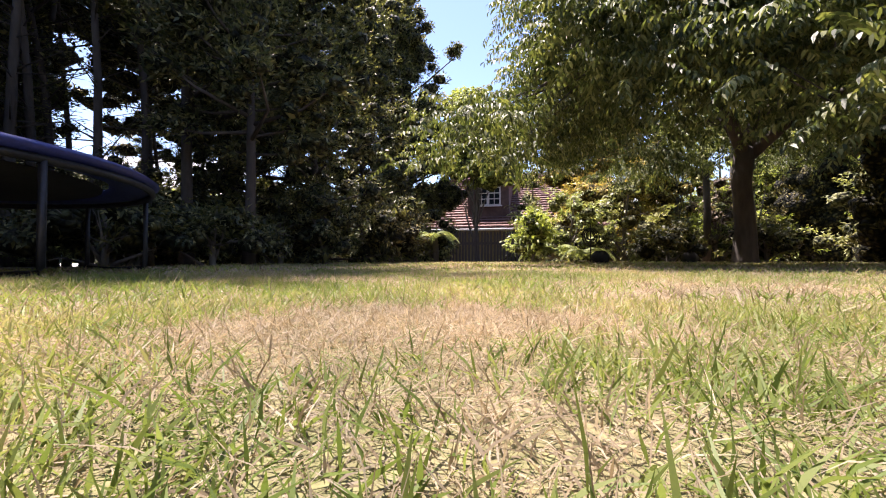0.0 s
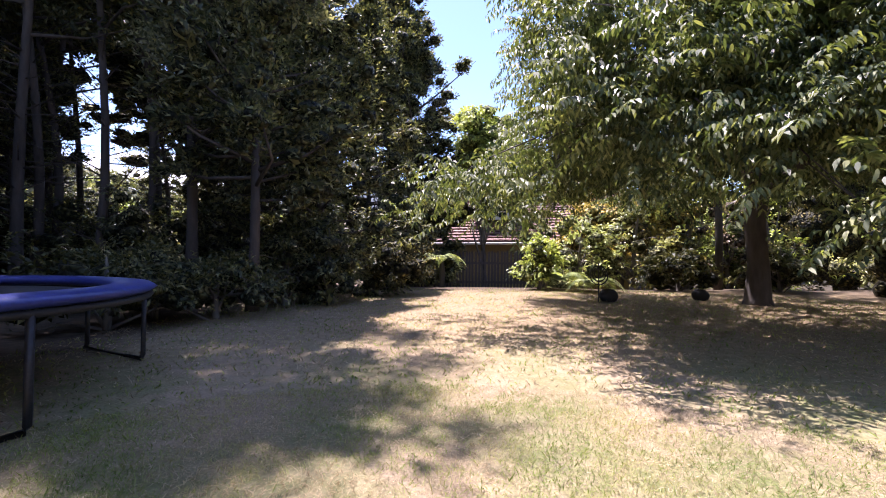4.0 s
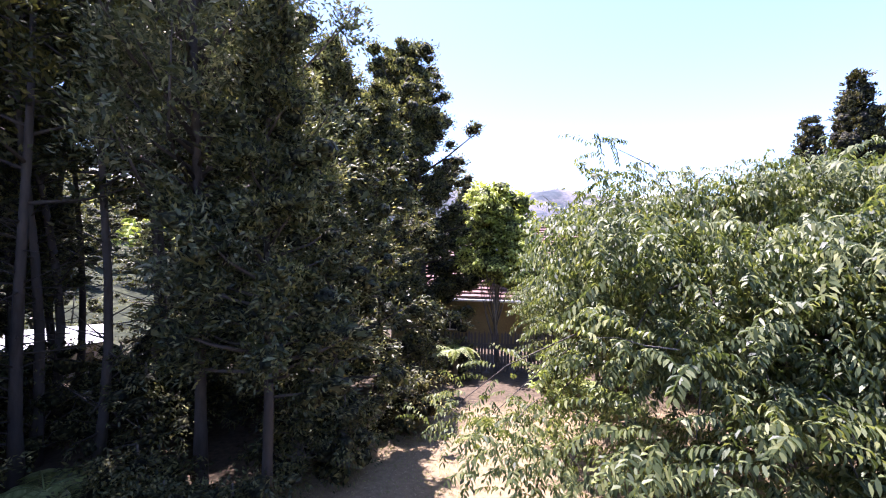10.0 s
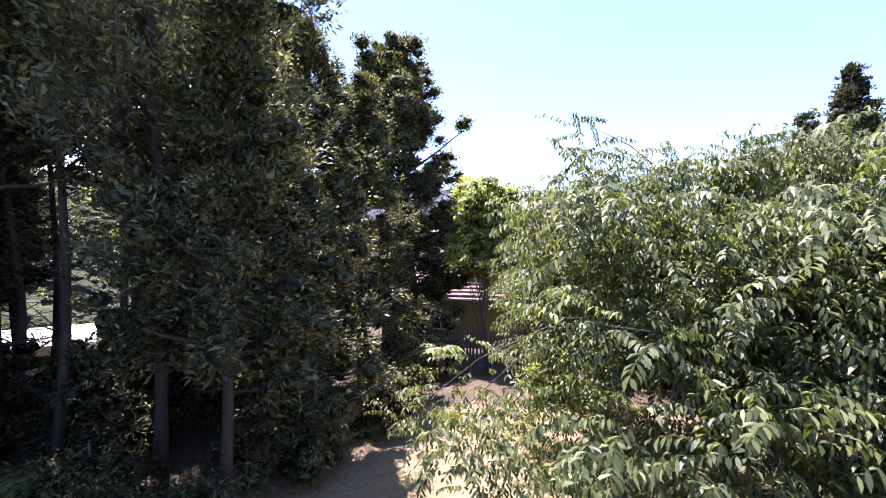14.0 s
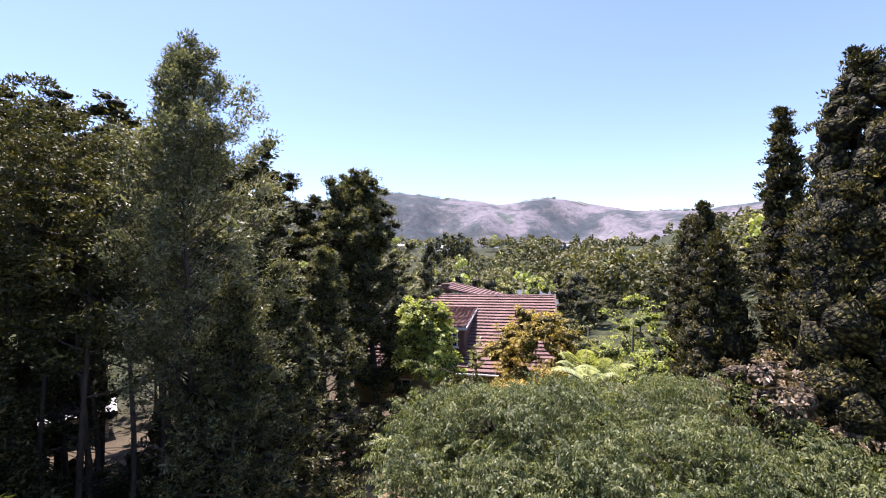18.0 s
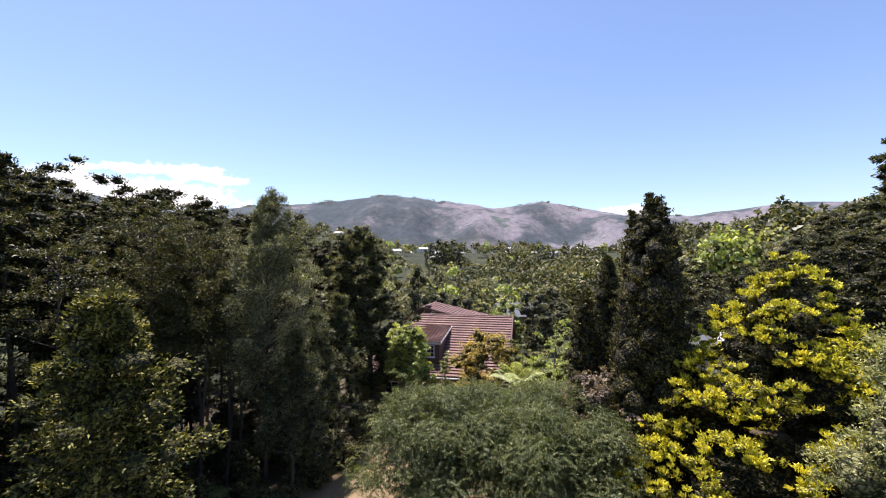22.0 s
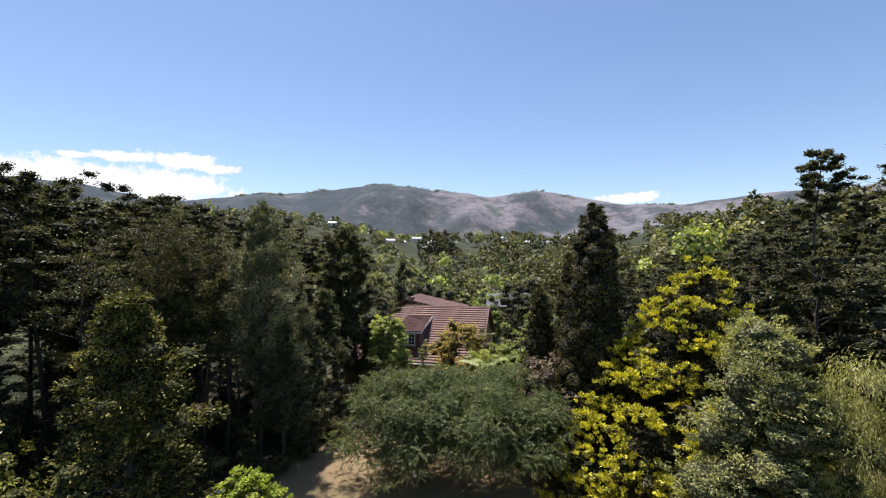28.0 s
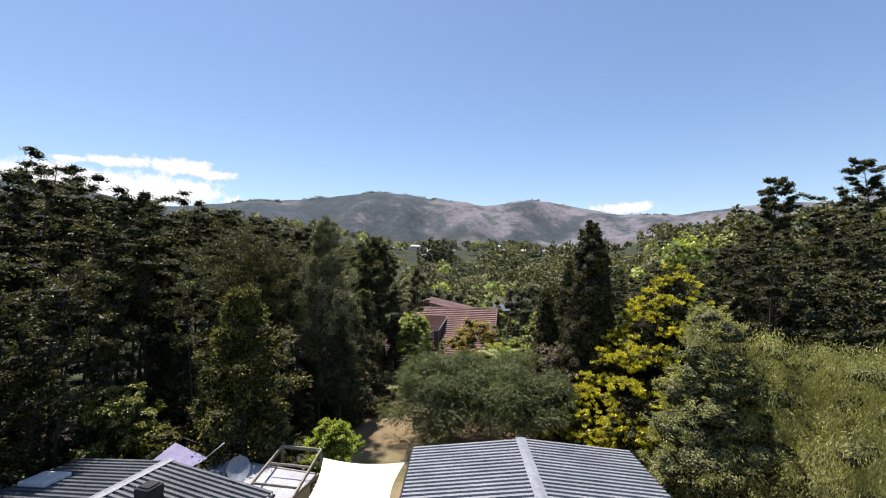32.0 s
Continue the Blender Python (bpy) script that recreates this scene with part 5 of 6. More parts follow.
    for i in range(n):
        s = (i + 0.1) * slope / n
        run = L - HIP * (i + 0.5) / n
        o = child("tile_course", mesh_from("tile_course", *course_mesh(run), TILE), h)
        o.matrix_local = pose(-run / 2, s * math.cos(radians(ang)), ze + s * math.sin(radians(ang)) + 0.004, ang)
    return h


def course_mesh(L):
    n = int(L / 0.3)
    vs, fs = [], []
    for i in range(n):
        x = -L / 2 + i * L / n
        w = L / n - 0.012
        dz = 0.012 * ((i * 37) % 7) / 7
        o = len(vs)
        for (a, b, c) in ((0, 0, 0), (w, 0, 0), (w, 0.36, 0), (0, 0.36, 0), (0, 0, 0.1), (w * 0.5, 0, 0.115), (w, 0, 0.1), (w, 0.36, 0.01), (w * 0.5, 0.36, 0.02), (0, 0.36, 0.01)):
            vs.append((x + a, b, c + dz))
        fs += [(o, o + 1, o + 6, o + 5, o + 4), (o + 4, o + 5, o + 8, o + 9), (o + 5, o + 6, o + 7, o + 8), (o + 1, o + 2, o + 7, o + 6), (o + 3, o, o + 4, o + 9)]
    return vs, fs


red_house()


# ---- near buildings ----
def ribbed(w, l, th=0.03, pitch=0.25):
    """A sheet that slopes along x, with raised ribs along x, spaced along y."""
    vs, fs = [], []
    n = int(l / pitch)
    prof = []
    for i in range(n):
        y = i * l / n
        prof += [(y, 0), (y + 0.085, 0), (y + 0.105, 0.07), (y + 0.22, 0.07), (y + 0.24, 0)]
    prof.append((l, 0))
    for y, z in prof:
        vs += [(0, y, z), (w, y, z), (0, y, z - th), (w, y, z - th)]
    for i in range(len(prof) - 1):
        a, b = 4 * i, 4 * i + 4
        fs += [(a, a + 1, b + 1, b), (a + 2, b + 2, b + 3, a + 3)]
    fs += [(0, 2, 3, 1)]
    e = 4 * (len(prof) - 1)
    fs += [(e, e + 1, e + 3, e + 2)]
    return vs, fs


def shed_roof(name, at, rz, half, length, zr, ze, label, steel, skew=0.0):
    """Ridge along local y from 0 back to -length; at is the far end of the ridge on the ground."""
    h = thing(name, at, rz, label, "building")
    # the plan is skewed: the eaves run askew to the gable
    h.matrix_world = pose(*at, 0, 0, rz) @ Matrix(((1, skew, 0, 0), (0, 1, 0, 0), (0, 0, 1, 0), (0, 0, 0, 1)))
    slope = math.hypot(half, zr - ze)
    a = math.degrees(math.atan2(zr - ze, half))
    me = mesh_from("roof_sheet", *ribbed(slope, length), steel)
    # flat strips between the ribs take the trough colour with its painted shade
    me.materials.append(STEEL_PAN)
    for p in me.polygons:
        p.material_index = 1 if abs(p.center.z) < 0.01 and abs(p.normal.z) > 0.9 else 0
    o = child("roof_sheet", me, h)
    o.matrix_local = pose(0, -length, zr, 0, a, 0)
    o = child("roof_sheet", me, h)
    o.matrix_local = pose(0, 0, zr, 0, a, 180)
    bm = box_bm((0.22, length + 0.04, 0.02), (0.1, -length / 2, zr + 0.075), 0, (0, a, 0))
    box_bm((0.22, length + 0.04, 0.02), (-0.1, -length / 2, zr + 0.075), 0, (0, -a, 0), bm)
    part("ridge_cap", bm, STEEL_CAP, h)
    part("wall", box_bm((half * 2 - 0.6, length - 0.6, ze - 0.1), (0, -length / 2, (ze - 0.1) / 2)), WALL, h)
    for sx in (-1, 1):
        part("gutter", box_bm((0.12, length, 0.1), (sx * (half + 0.04), -length / 2, ze - 0.08), 0.02), DARK, h)
    return h


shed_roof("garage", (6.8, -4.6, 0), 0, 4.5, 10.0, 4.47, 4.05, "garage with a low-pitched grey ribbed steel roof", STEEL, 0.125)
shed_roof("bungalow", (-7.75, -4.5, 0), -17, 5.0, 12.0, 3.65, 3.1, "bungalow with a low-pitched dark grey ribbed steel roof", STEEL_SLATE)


# ---- the house's dormer, fence and garden ----
def dormer(h):
    x0, x1, yf, zt = -8.4, -6.05, 1.2, 5.15
    wall = part("dormer_wall", box_bm((x1 - x0, 0.12, zt - 2.45), ((x0 + x1) / 2, yf + 0.06, (zt + 2.45) / 2)), RIDGE_TILE, h, "dark shingled dormer wall")
    for x in (x0 + 0.05, x1 - 0.05):
        bm = bmesh.new()
        prof = [(yf + 0.12, 2.5), (yf + 0.12, zt), (6.0, 5.9)]
        f = [bm.verts.new((x - 0.05, a, b)) for a, b in prof] + [bm.verts.new((x + 0.05, a, b)) for a, b in prof]
        bm.faces.new(f[:3])
        bm.faces.new(f[5:2:-1])
        for i in range(3):
            j = (i + 1) % 3
            bm.faces.new((f[i], f[i + 3], f[j + 3], f[j]))
        bmesh.ops.recalc_face_normals(bm, faces=bm.faces)
        part("dormer_cheek", bm, RIDGE_TILE, h)
    part("dormer_roof", quad_slab([(x0 - 0.15, yf - 0.2, zt + 0.02), (x1 + 0.15, yf - 0.2, zt + 0.02), (x1 + 0.15, 6.1, 5.97), (x0 - 0.15, 6.1, 5.97)], 0.1), RIDGE_TILE, h)
    sl = math.hypot(6.1 - yf + 0.2, 5.97 - zt - 0.02)
    an = math.degrees(math.atan2(5.97 - zt - 0.02, 6.1 - yf + 0.2))
    c = mesh_from("tile_course", *course_mesh(x1 - x0 + 0.3), TILE)
    for i in range(17):
        o = child("tile_course", c, h)
        d = i * sl / 17
        o.matrix_local = pose((x0 + x1) / 2, yf - 0.2 + d * math.cos(radians(an)), zt + 0.03 + d * math.sin(radians(an)), an)
    for x in (x0 - 0.16, x1 + 0.16):
        o = part("bargeboard", box_bm((0.04, sl, 0.16), (0, 0, 0)), WHITE, h, "white painted bargeboard")
        o.matrix_local = pose(x, yf - 0.2 + sl / 2 * math.cos(radians(an)), zt - 0.05 + sl / 2 * math.sin(radians(an)), an)
    part("fascia", box_bm((x1 - x0 + 0.34, 0.04, 0.17), ((x0 + x1) / 2, yf - 0.22, zt - 0.06)), WHITE, h)
    w = part("window", box_bm((1.45, 0.05, 1.05), ((x0 + x1) / 2, yf - 0.02, 4.4)), WHITE, h, "white casement window")
    for i in range(2):
        for j in range(3):
            for k in range(2):
                cx = (x0 + x1) / 2 - 0.36 + i * 0.72 + (k - 0.5) * 0.3
                part("pane", box_bm((0.26, 0.02, 0.27), (cx, yf - 0.05, 4.07 + j * 0.33)), GLASS, w)
    part("sill", box_bm((1.6, 0.16, 0.06), ((x0 + x1) / 2, yf - 0.08, 3.83)), WHITE, h)


house = [o for o in bpy.data.objects if o.name == "house"][0]
dormer(house)
for gx, gz in ((-2.6, 1.2), (-10.2, 1.2), (-5.0, 1.2)):
    w = part("window", box_bm((1.3, 0.06, 1.1), (gx, 0.47, gz)), WHITE, house, "white casement window")
    for k in (-1, 1):
        part("pane", box_bm((0.54, 0.02, 0.94), (gx + k * 0.3, 0.43, gz)), GLASS, w)
# verge tiles on the gable end
for sgn in (0, 1):
    o = part("verge", box_bm((0.14, math.hypot(7.6, 4.32), 0.14), (0, 0, 0), 0.02), RIDGE_TILE, house)
    a = math.degrees(math.atan2(4.32, 7.6))
    o.matrix_local = pose(0.0, 3.8 if not sgn else 11.4, 4.72, a if not sgn else -a)
part("chimney", box_bm((0.6, 0.6, 1.6), (-9.0, 8.4, 6.9), 0.02), RIDGE_TILE, house, "dark brick chimney")
aerial = thing("roof_aerial", (1.9, 31.6, 6.75), -10, "thin metal television aerial above the house ridge", "aerial")
v, f = join_tubes([tube([(0, 0, -0.6), (0, 0, 1.0)], [0.02, 0.02], 5), tube([(-0.5, 0, 0.9), (0.5, 0, 0.95)], [0.012, 0.012], 4), tube([(-0.3, -0.25, 0.92), (-0.3, 0.25, 0.92)], [0.008, 0.008], 4), tube([(0.2, -0.25, 0.94), (0.2, 0.25, 0.94)], [0.008, 0.008], 4)])
child("mast", mesh_from("mast", v, f, DARK), aerial)


def picket_fence():
    f = thing("picket_fence", (-2.2, 16.9, height(0, 16.6)), -4, "weathered dark picket fence in front of the house", "fence")
    bm = bmesh.new()
    prof = [(-0.04, 0), (0.04, 0), (0.04, 1.45), (0, 1.55), (-0.04, 1.45)]
    a = [bm.verts.new((x, -0.01, z)) for x, z in prof]
    b = [bm.verts.new((x, 0.01, z)) for x, z in prof]
    bm.faces.new(a)
    bm.faces.new(b[::-1])
    for i in range(5):
        j = (i + 1) % 5
        bm.faces.new((a[i], b[i], b[j], a[j]))
    bmesh.ops.recalc_face_normals(bm, faces=bm.faces)
    first_ = part("picket", bm, FENCE, f)
    for i in range(46):
        o = first_ if i == 0 else child("picket", first_.data, f)
        o.matrix_local = pose(i * 0.125, -0.05, 0.05 + 0.03 * math.sin(i * 2.3), 0, 0.9 * math.sin(i * 1.7), 0)
    for z in (0.35, 1.1):
        part("rail", box_bm((5.8, 0.05, 0.09), (2.8, 0, z)), FENCE, f)
    for x in (0, 2.0, 4.0, 5.7):
        part("post", box_bm((0.1, 0.1, 1.5), (x, 0.06, 0.75), 0.01), FENCE, f)


picket_fence()


def frond(rng, L, arch, lift=1.0):
    """One arching fern frond along +x: a stalk and many leaflets."""
    cs, al, nm, ln = [], [], [], []
    n = 34
    for j in range(n):
        t = (j + 1) / n
        x, z = L * t * (1 - 0.15 * t), arch * L * (lift * t - 1.35 * t * t)
        d = L * 0.25 * math.sin(math.pi * min(1, 0.12 + t * 0.9)) + 0.03
        for sg in (-1, 1):
            cs.append((x + 0.12 * d, sg * d * 0.44, z - 0.08 * d))
            al.append((0.3, sg * 1.0, -0.2))
            nm.append((0.1, 0, 1))
            ln.append(d * 1.1)
    stalk = tube([(L * t * (1 - 0.15 * t), 0, arch * L * (lift * t - 1.35 * t * t)) for t in np.linspace(0, 1, 12)], [0.016 * (1 - 0.8 * t) for t in np.linspace(0, 1, 12)], 5)
    return np.array(cs), np.array(al), np.array(nm, float), np.array(ln), stalk


def fern(at_, trunk_h, fronds, L, label, seed, name="tree_fern", lift=1.0):
    rng = np.random.default_rng(seed)
    t = thing(name, at_, 0, label, "fern")
    if trunk_h > 0.3:
        v, f_ = tube([(0, 0, -0.2), (0.05, 0, trunk_h * 0.5), (0, 0, trunk_h)], [0.14, 0.11, 0.1], 8)
        child("trunk", mesh_from("trunk", v, f_, BARK, True), t)
    for i in range(fronds):
        c, a, n, l, stalk = frond(rng, L * rng.uniform(0.75, 1.1), rng.uniform(0.5, 1.0), lift)
        me = leaves_mesh("frond", rng, c, a, n, l, np.full(len(l), L * 0.034), LEAF_FERN, 0.1, 0.1)
        bm = bmesh.new()
        bm.from_mesh(me)
        vs = [bm.verts.new(v) for v in stalk[0]]
        for q in stalk[1]:
            bm.faces.new([vs[w] for w in q])
        bm.to_mesh(me)
        bm.free()
        fr = child("frond", me, t)
        fr.matrix_local = pose(0, 0, trunk_h, 0, 0, 360 * i / fronds + rng.uniform(-12, 12))


fern((8.7, 13.8, height(9, 14)), 3.5, 9, 2.1, "tall tree fern with pale green arching fronds", 51, "tree_fern", 1.9)
fern((4.0, 12.0, 0), 0.25, 9, 1.2, "low green fern at the lawn's edge", 52, "ground_fern")
fern((3.3, 12.8, 0), 0.3, 9, 1.3, "low green fern at the lawn's edge", 53, "ground_fern")
fern((-7.0, 7.2, 0), 0.3, 8, 1.1, "low green fern under the trees", 54, "ground_fern")
fern((-8.6, 6.9, 0), 0.4, 8, 1.2, "low green fern under the trees", 55, "ground_fern")
fern((-15.8, -4.0, 0), 2.6, 10, 1.8, "tree fern beside the bungalow", 56)
fern((-0.3, 14.8, height(0, 14.8)), 1.0, 8, 1.1, "pale fern beside the fence", 57, "ground_fern")


# ---- the lawn's things ----
def ring(R_, r, n=40, m=8, flat=1.0):
    vs, fs = [], []
    for i in range(n):
        a = 2 * math.pi * i / n
        for j in range(m):
            b = 2 * math.pi * j / m
            q = R_ + r * math.cos(b)
            vs.append((q * math.cos(a), q * math.sin(a), r * flat * math.sin(b)))
    for i in range(n):
        for j in range(m):
            fs.append((i * m + j, ((i + 1) % n) * m + j, ((i + 1) % n) * m + (j + 1) % m, i * m + (j + 1) % m))
    return vs, fs


def trampoline():
    t = thing("trampoline", (-3.87, 2.5, 0), 20, "round trampoline with worn blue padding under the trees", "trampoline")
    Rr = 1.75
    o = child("padding", mesh_from("padding", *ring(Rr - 0.12, 0.17, 48, 8, 0.28), BLUE_PAD, True), t, "worn blue vinyl padding")
    o.location = (0, 0, 0.70)
    o = child("frame", mesh_from("frame", *ring(Rr, 0.025, 48, 6), DARK, True), t)
    o.location = (0, 0, 0.64)
    n = 40
    vs = [(0, 0, 0.61)] + [(1.42 * math.cos(2 * math.pi * i / n), 1.42 * math.sin(2 * math.pi * i / n), 0.66) for i in range(n)]
    vs += [(x, y, z - 0.006) for x, y, z in vs]
    fs = [(0, 1 + i, 1 + (i + 1) % n) for i in range(n)] + [(n + 1, n + 2 + (i + 1) % n, n + 2 + i) for i in range(n)]
    child("mat", mesh_from("mat", vs, fs, RUBBER, True), t, "black jumping mat")
    for i in range(4):
        a = math.pi / 4 + i * math.pi / 2
        p, q = [Vector((Rr * math.cos(a + d), Rr * math.sin(a + d), 0)) for d in (-0.28, 0.28)]
        v, f_ = tube([(p.x, p.y, 0.64), (p.x, p.y, 0.06), (p.x * 0.99, p.y * 0.99, 0.025), (q.x * 0.99, q.y * 0.99, 0.025), (q.x, q.y, 0.06), (q.x, q.y, 0.64)], [0.022] * 6, 6)
        child("leg", mesh_from("leg", v, f_, DARK, True), t)


trampoline()


def hose_stand():
    t = thing("hose_stand", (3.25, 9.2, 0), 0, "garden hose coiled on a steel stake in the lawn", "hose stand")
    v, f_ = tube([(0, 0, -0.1), (0, 0, 0.85)], [0.014, 0.014], 6)
    child("stake", mesh_from("stake", v, f_, DARK), t)
    for k, r in enumerate((0.1, 0.15, 0.2)):
        o = child("hose_loop", mesh_from("hose_loop", *ring(r, 0.014, 24, 6), RUBBER, True), t)
        o.matrix_local = pose(0, -0.02, 0.62 - 0.02 * k, 84, 0, 8)


def garden_pot(at_, r, label):
    t = thing("garden_pot", at_, 0, label, "pot", "pots on the lawn")
    prof = [(0.55, 0.0), (0.8, 0.12), (1.0, 0.5), (0.98, 0.85), (0.8, 1.15), (0.6, 1.3), (0.66, 1.38), (0.58, 1.38), (0.5, 1.2), (0.4, 0.9)]
    vs, fs, n = [], [], 20
    for q, z in prof:
        vs += [(q * r * math.cos(6.2832 * i / n), q * r * math.sin(6.2832 * i / n), z * r) for i in range(n)]
    for k in range(len(prof) - 1):
        fs += [(k * n + i, k * n + (i + 1) % n, (k + 1) * n + (i + 1) % n, (k + 1) * n + i) for i in range(n)]
    fs += [tuple(range(n - 1, -1, -1)), tuple((len(prof) - 1) * n + i for i in range(n))]
    child("body", mesh_from("body", vs, fs, RUBBER, True), t)


hose_stand()
garden_pot((3.5, 9.3, 0), 0.2, "rounded black pot beside the hose stand")
garden_pot((5.75, 9.75, 0), 0.18, "rounded black pot beside the tree trunk")


# ---- round the near buildings ----
def shade_sail():
    corners = [Vector((-1.86, -2.9, 2.98)), Vector((1.86, -3.1, 2.84)), Vector((1.75, -8.2, 2.9)), Vector((-2.1, -8.0, 2.75))]
    t = thing("shade_sail", (0, 0, 0), 0, "cream shade sail stretched between the two buildings", "shade sail")
    n = 16
    vs, fs = [], []
    for i in range(n + 1):
        for j in range(n + 1):
            u, w = i / n, j / n
            p = corners[0] * (1 - u) * (1 - w) + corners[1] * u * (1 - w) + corners[2] * u * w + corners[3] * (1 - u) * w
            pull = 0.35
            du, dw = math.sin(math.pi * u), math.sin(math.pi * w)
            p = p + Vector((0, -1, 0)) * pull * du * (1 - w) ** 3 + Vector((0, 1, 0)) * pull * du * w ** 3 + Vector((1, 0, 0)) * pull * dw * (1 - u) ** 3 - Vector((1, 0, 0)) * pull * dw * u ** 3
            vs.append((p.x, p.y, p.z - 0.18 * du * dw))
    m = len(vs)
    vs += [(x, y, z - 0.004) for x, y, z in vs]
    for i in range(n):
        for j in range(n):
            a = i * (n + 1) + j
            q = (a, a + n + 1, a + n + 2, a + 1)
            fs += [q, tuple(k + m for k in q[::-1])]
    child("cloth", mesh_from("cloth", vs, fs, SAIL, True), t)
    for c, d in zip(corners, ((-0.25, 0.5), (0.35, 0.35), (0.3, -0.3), (-0.3, -0.3))):
        v, f_ = tube([c, c + Vector((d[0], d[1], 0.05))], [0.008, 0.008], 5)
        child("stay", mesh_from("stay", v, f_, DARK), t)
    return t


shade_sail()


def pergola():
    t = thing("pergola", (0, 0, 0), 0, "greyed timber pergola frame over the paved terrace", "pergola")
    A, B, C, D = Vector((-4.2, -1.5, 2.9)), Vector((-2.2, -1.95, 2.9)), Vector((-2.25, -7.0, 2.9)), Vector((-4.25, -6.6, 2.9))

    def beam(p, q, w=0.07, h_=0.15, nm="beam"):
        d = q - p
        o = part(nm, box_bm((d.length, w, h_), (d.length / 2, 0, 0), 0.008), TIMBER, t)
        o.matrix_local = Matrix.Translation(p) @ d.to_track_quat("X", "Z").to_matrix().to_4x4()
    beam(A, B)
    beam(B, C)
    beam(A, D)
    for u in (0.33, 0.66):
        beam(A.lerp(D, u), B.lerp(C, u), 0.05, 0.1, "rafter")
    for p in (A, B):
        part("post", box_bm((0.1, 0.1, 2.85), (p.x, p.y, 1.42), 0.01), TIMBER, t)
    beam(B + Vector((0, 0, -0.9)), B + Vector((0, -0.9, 0)), 0.06, 0.08, "brace")
    return t


pergola()
# flat pale roof between the bungalow and the pergola
lean = thing("lean_to", (-5.3, -4.5, 0), -17, "flat-roofed lean-to with a white membrane roof beside the bungalow", "building")
part("wall", box_bm((5.0, 4.0, 2.2), (0, 0, 1.1)), WALL, lean)
part("membrane", box_bm((5.4, 4.4, 0.1), (0, 0, 2.32), 0.015), MEMBRANE, lean, "white roof membrane")
for sx, ln, ang in ((0, 5.4, 0), (1, 5.4, 0)):
    part("edge_trim", box_bm((ln, 0.08, 0.16), (0, 2.24 if sx == 0 else -2.24, 2.33), 0.01), TIMBER, lean)
for sx in (-1, 1):
    part("edge_trim", box_bm((0.08, 4.56, 0.16), (sx * 2.74, 0, 2.33), 0.01), TIMBER, lean)
for k, (px, py) in enumerate(((-0.9, 1.9), (-0.7, 1.93), (-0.4, 1.9))):
    part("vent_pipe", box_bm((0.1, 0.1, 0.16), (px, py, 2.44), 0.02), WHITE, lean)


def dish():
    t = thing("satellite_dish", (-4.6, -5.3, 2.95), 0, "pale grey satellite dish on the bungalow's roof", "dish")
    vs, fs = [(0, 0, 0)], []
    n = 20
    for k, (r, z) in enumerate(((0.15, 0.012), (0.29, 0.05), (0.43, 0.11))):
        for i in range(n):
            a = 2 * math.pi * i / n
            vs.append((r * math.cos(a), r * math.sin(a) * 1.08, z))
    fs += [(0, 1 + i, 1 + (i + 1) % n) for i in range(n)]
    for k in range(2):
        for i in range(n):
            fs.append((1 + k * n + i, 1 + (k + 1) * n + i, 1 + (k + 1) * n + (i + 1) % n, 1 + k * n + (i + 1) % n))
    m = len(vs)
    vs += [(x, y, z - 0.012) for x, y, z in vs]
    fs += [tuple(k + m for k in q[::-1]) for q in fs]
    o = child("reflector", mesh_from("reflector", vs, fs, STEEL_CAP, True), t)
    o.matrix_local = pose(0, 0, 0.75, 62, 0, 28)
    v, f_ = join_tubes([tube([(0, 0, -0.2), (0, 0, 0.72)], [0.025, 0.025], 6), tube([(0, 0, 0.4), (0.3, 0.5, 0.95)], [0.012, 0.012], 5), tube([(0.3, 0, -0.15), (0, 0, 0.5)], [0.012, 0.012], 5)])
    child("mount", mesh_from("mount", v, f_, DARK), t)


dish()
bung = [o for o in bpy.data.objects if o.name == "bungalow"][0]
fl = part("flue", box_bm((0.62, 0.62, 0.95), (1.9, -2.5, 3.72), 0.02), DARK, bung, "black boxed chimney flue")
part("flue_cap", box_bm((0.46, 0.46, 0.06), (1.9, -2.5, 4.22), 0.01), RUBBER, fl)
lg = part("skylight", box_bm((1.45, 0.95, 0.16), (-3.95, -2.0, 3.34), 0.02, (0, -6.3, 0)), WHITE, bung, "white framed skylight")
part("pane", box_bm((1.25, 0.78, 0.02), (-3.95, -2.0, 3.43), 0, (0, -6.3, 0)), WHITE, lg)
tarp = thing("awning", (-7.6, -3.55, 0), -17, "lilac fabric awning on a white pole behind the bungalow", "awning")
LILAC = surface("lilac_cloth", (0.20, 0.185, 0.31), (0.28, 0.26, 0.40), 0.8)
part("cloth", quad_slab([(-1.0, 0.3, 3.75), (0.9, 0.2, 3.35), (0.8, -0.85, 3.3), (-0.9, -0.85, 3.5)], 0.02), LILAC, tarp)
v, f_ = tube([(0.75, -0.3, 0), (0.8, -0.25, 3.25), (1.5, 0.5, 3.95)], [0.03] * 3, 6)
child("pole", mesh_from("pole", v, f_, WHITE), tarp)


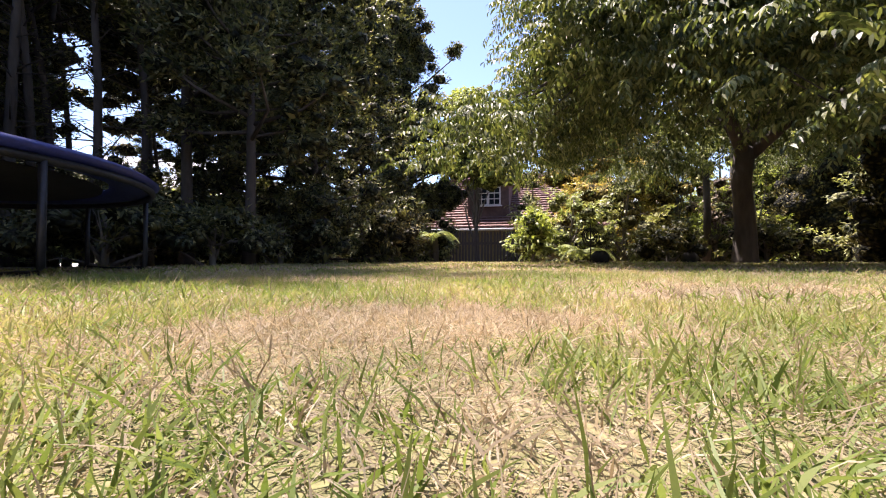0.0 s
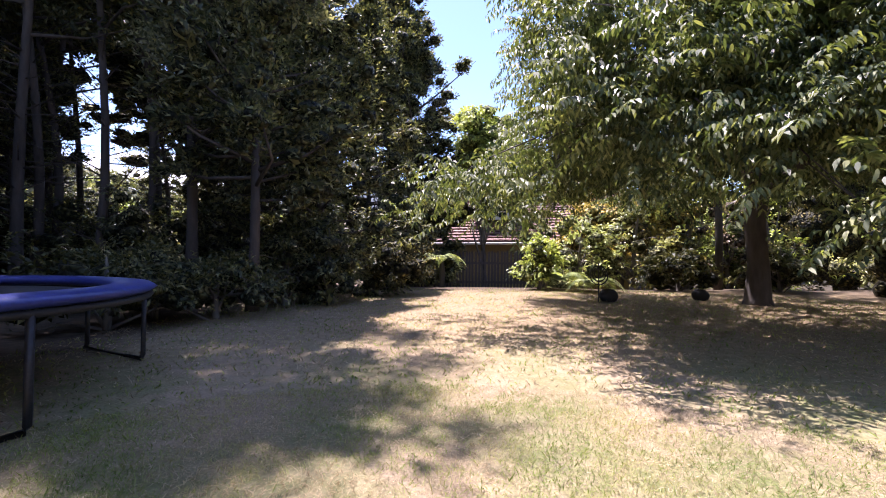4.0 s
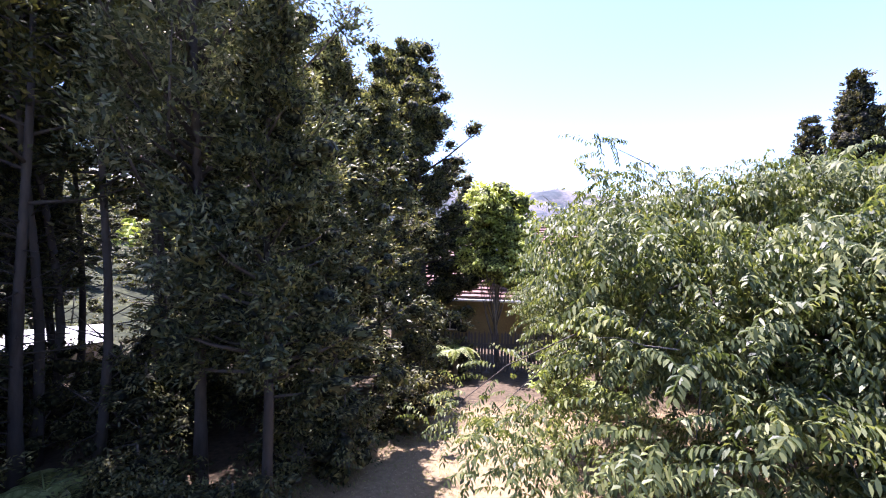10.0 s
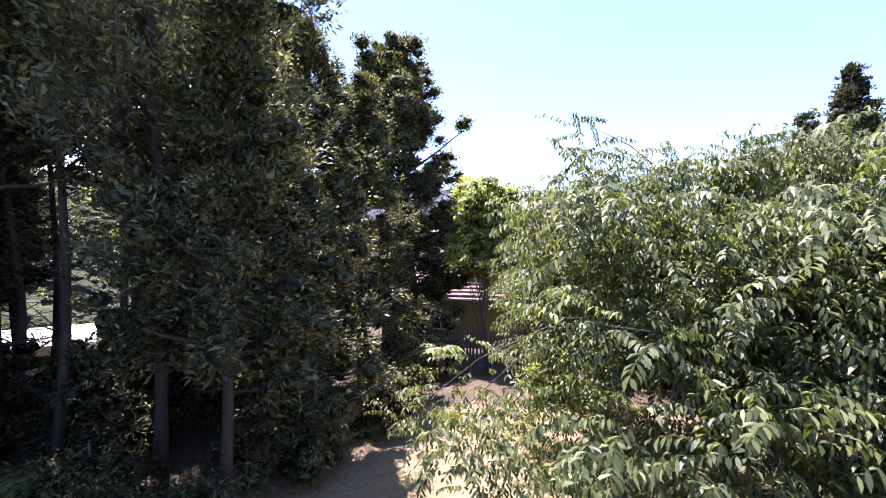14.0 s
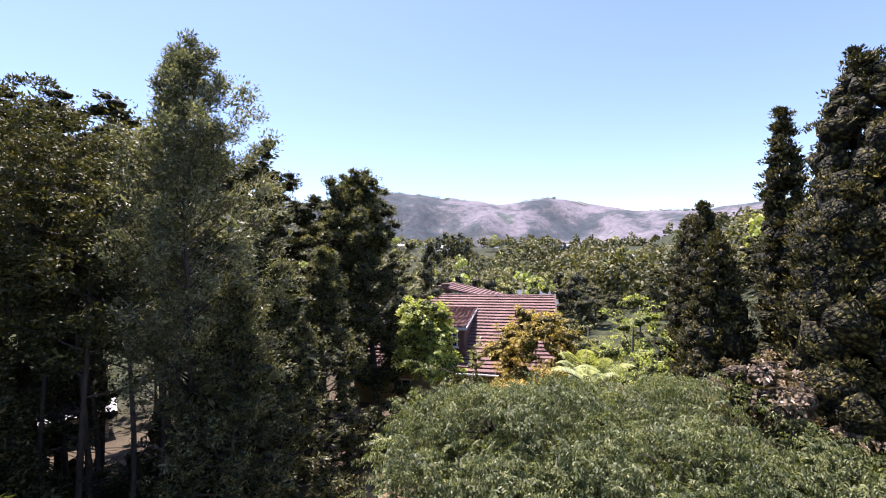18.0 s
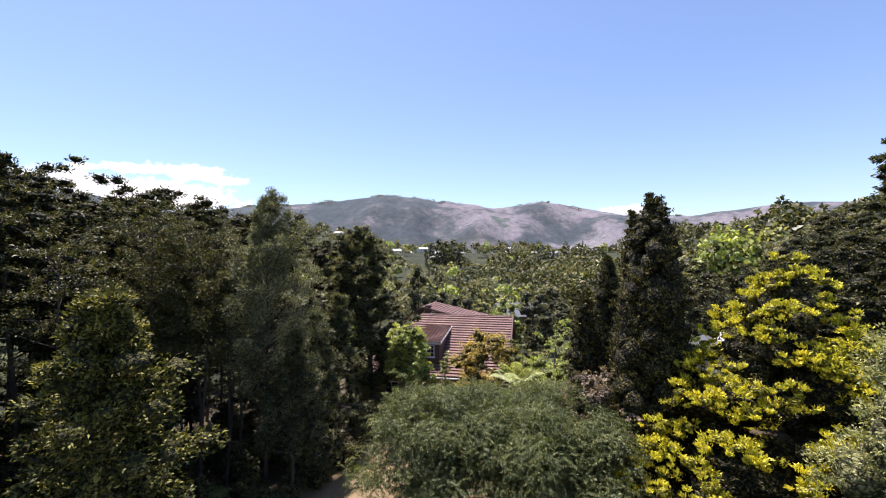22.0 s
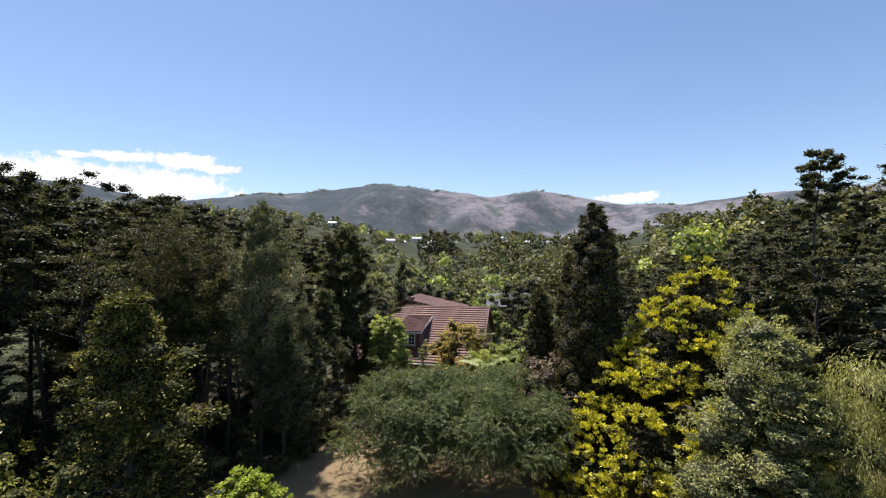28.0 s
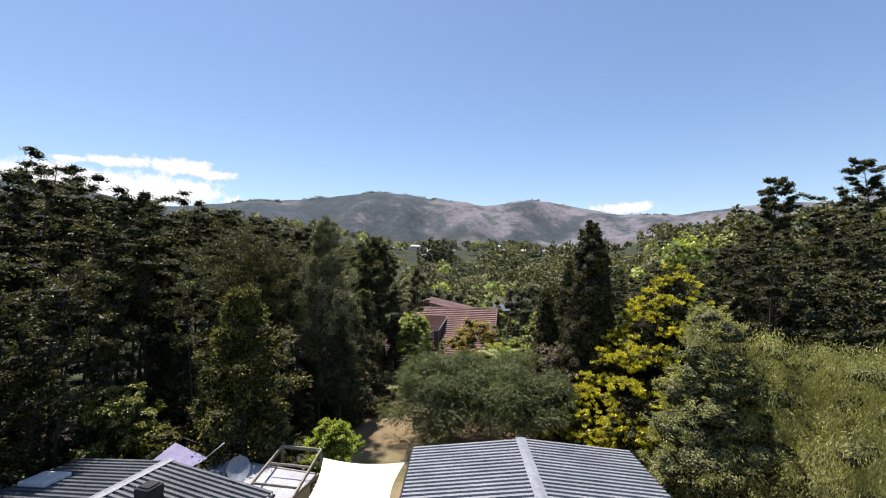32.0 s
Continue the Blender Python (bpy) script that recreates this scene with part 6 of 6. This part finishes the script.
# ---- far houses and clouds ----
def far_house(at_, rz, w, d, h_, mat, roof, label):
    t = thing("valley_house", at_, rz, label, "house", "valley houses")
    part("wall", box_bm((w, d, h_), (0, 0, h_ / 2)), mat, t)
    bm = bmesh.new()
    a = [bm.verts.new(p) for p in ((-w / 2 - .4, -d / 2 - .4, h_), (w / 2 + .4, -d / 2 - .4, h_), (w / 2 + .4, d / 2 + .4, h_), (-w / 2 - .4, d / 2 + .4, h_), (-w / 2 - .4, 0, h_ + d * 0.3), (w / 2 + .4, 0, h_ + d * 0.3))]
    for q in ((0, 1, 5, 4), (2, 3, 4, 5), (0, 4, 3), (1, 2, 5), (0, 3, 2, 1)):
        bm.faces.new([a[i] for i in q])
    part("roof", bm, roof, t)
    for k in (-0.28, 0.1, 0.34):
        part("window", box_bm((w * 0.14, 0.06, h_ * 0.35), (w * k, -d / 2 - 0.02, h_ * 0.55)), GLASS, t)


far_house((18.5, 64, height(18, 64)), 12, 9, 7, 2.8, WEATHERBOARD, STEEL_SLATE, "house with a slate-grey steel roof among the trees")
far_house((25.4, 18.4, height(25.4, 18.4)), 18, 2.8, 3.4, 5.4, WALL, WHITE, "white-roofed house among the trees on the slope")
far_house((-22.6, 23.4, height(-22.6, 23.4)), 42, 4.2, 2.6, 2.1, WALL, STEEL, "cream-walled house with a grey roof seen between the trunks")
rh = np.random.default_rng(31)
for i in range(34):
    a, d = radians(rh.uniform(-14, 20)), rh.uniform(260, 760)
    x, y = d * math.sin(a), d * math.cos(a)
    far_house((x, y, height(x, y) + rh.uniform(0, 1.5)), rh.uniform(-40, 40), rh.uniform(5, 8), rh.uniform(4.5, 6), rh.uniform(2.4, 3.2), WHITE, WHITE if i % 3 else STEEL_CAP, "pale house on the valley floor")
for x, y, sc in ((-1.5, 246, 1.5), (3, 250, 1.75), (7.5, 243, 1.6), (12, 251, 1.7), (5, 238, 1.35), (16, 247, 1.3), (-5, 250, 1.1), (10, 238, 1.2)):
    o = copy_thing(models[4], pose(x, y, height(x, y)))
    o.matrix_world = pose(x, y, height(x, y)) @ Matrix.Diagonal((sc * 1.25, sc * 1.25, sc, 1))


def cloud_material():
    """White vapour with ragged soft edges; its sunlit white is given as emission."""
    m, nt, b = material("white_cloud", 1.0, 0, 0)
    tc = nt.nodes.new("ShaderNodeTexCoord")
    sp = nt.nodes.new("ShaderNodeVectorMath")
    sp.operation = "MULTIPLY_ADD"
    sp.inputs[1].default_value, sp.inputs[2].default_value = (2, 0, 2), (-1, 0, -1)
    nt.links.new(tc.outputs["Generated"], sp.inputs[0])
    ln = nt.nodes.new("ShaderNodeVectorMath")
    ln.operation = "LENGTH"
    nt.links.new(sp.outputs[0], ln.inputs[0])
    d = nt.nodes.new("ShaderNodeMath")
    d.operation = "MULTIPLY_ADD"
    d.inputs[1].default_value = 1.7
    nt.links.new(noise_tex(nt, 0.011, 6, 0.6), d.inputs[0])
    neg = nt.nodes.new("ShaderNodeMath")
    neg.operation = "MULTIPLY"
    neg.inputs[1].default_value = -1.0
    nt.links.new(ln.outputs["Value"], neg.inputs[0])
    nt.links.new(neg.outputs[0], d.inputs[2])
    r = nt.nodes.new("ShaderNodeMapRange")
    r.interpolation_type = "SMOOTHSTEP"
    r.inputs["From Min"].default_value, r.inputs["From Max"].default_value = 0.0, 0.42
    nt.links.new(d.outputs[0], r.inputs["Value"])
    tr, em, ms = nt.nodes.new("ShaderNodeBsdfTransparent"), nt.nodes.new("ShaderNodeEmission"), nt.nodes.new("ShaderNodeMixShader")
    em.inputs["Color"].default_value, em.inputs["Strength"].default_value = (0.97, 0.98, 1.0, 1), 0.82
    nt.links.new(r.outputs[0], ms.inputs[0])
    nt.links.new(tr.outputs[0], ms.inputs[1])
    nt.links.new(em.outputs[0], ms.inputs[2])
    nt.links.new(ms.outputs[0], nt.nodes["Material Output"].inputs["Surface"])
    return m


CLOUD = cloud_material()
for (bx, bz, w, hh) in ((-0.604, 0.226, 620, 150), (-0.755, 0.238, 420, 95), (-0.52, 0.205, 360, 90), (-0.90, 0.195, 760, 300), (-0.66, 0.168, 1300, 300), (-1.15, 0.20, 900, 300), (0.47, 0.135, 620, 110), (-0.86, 0.243, 240, 60)):
    c = Vector((bx, 1, bz)).normalized() * 3400
    me = mesh_from("cloud", [(-w / 2, 0, -hh / 2), (w / 2, 0, -hh / 2), (w / 2, 0, hh / 2), (-w / 2, 0, hh / 2), (0, 1, 0)], [(0, 1, 2, 3)], CLOUD)
    o = new("cloud", me)
    o.matrix_world = Matrix.Translation(c) @ Matrix.Rotation(-math.atan(bx), 4, "Z")
    tagged(o, "small white fair-weather cloud low over the hills", "cloud", "clouds", "structure")
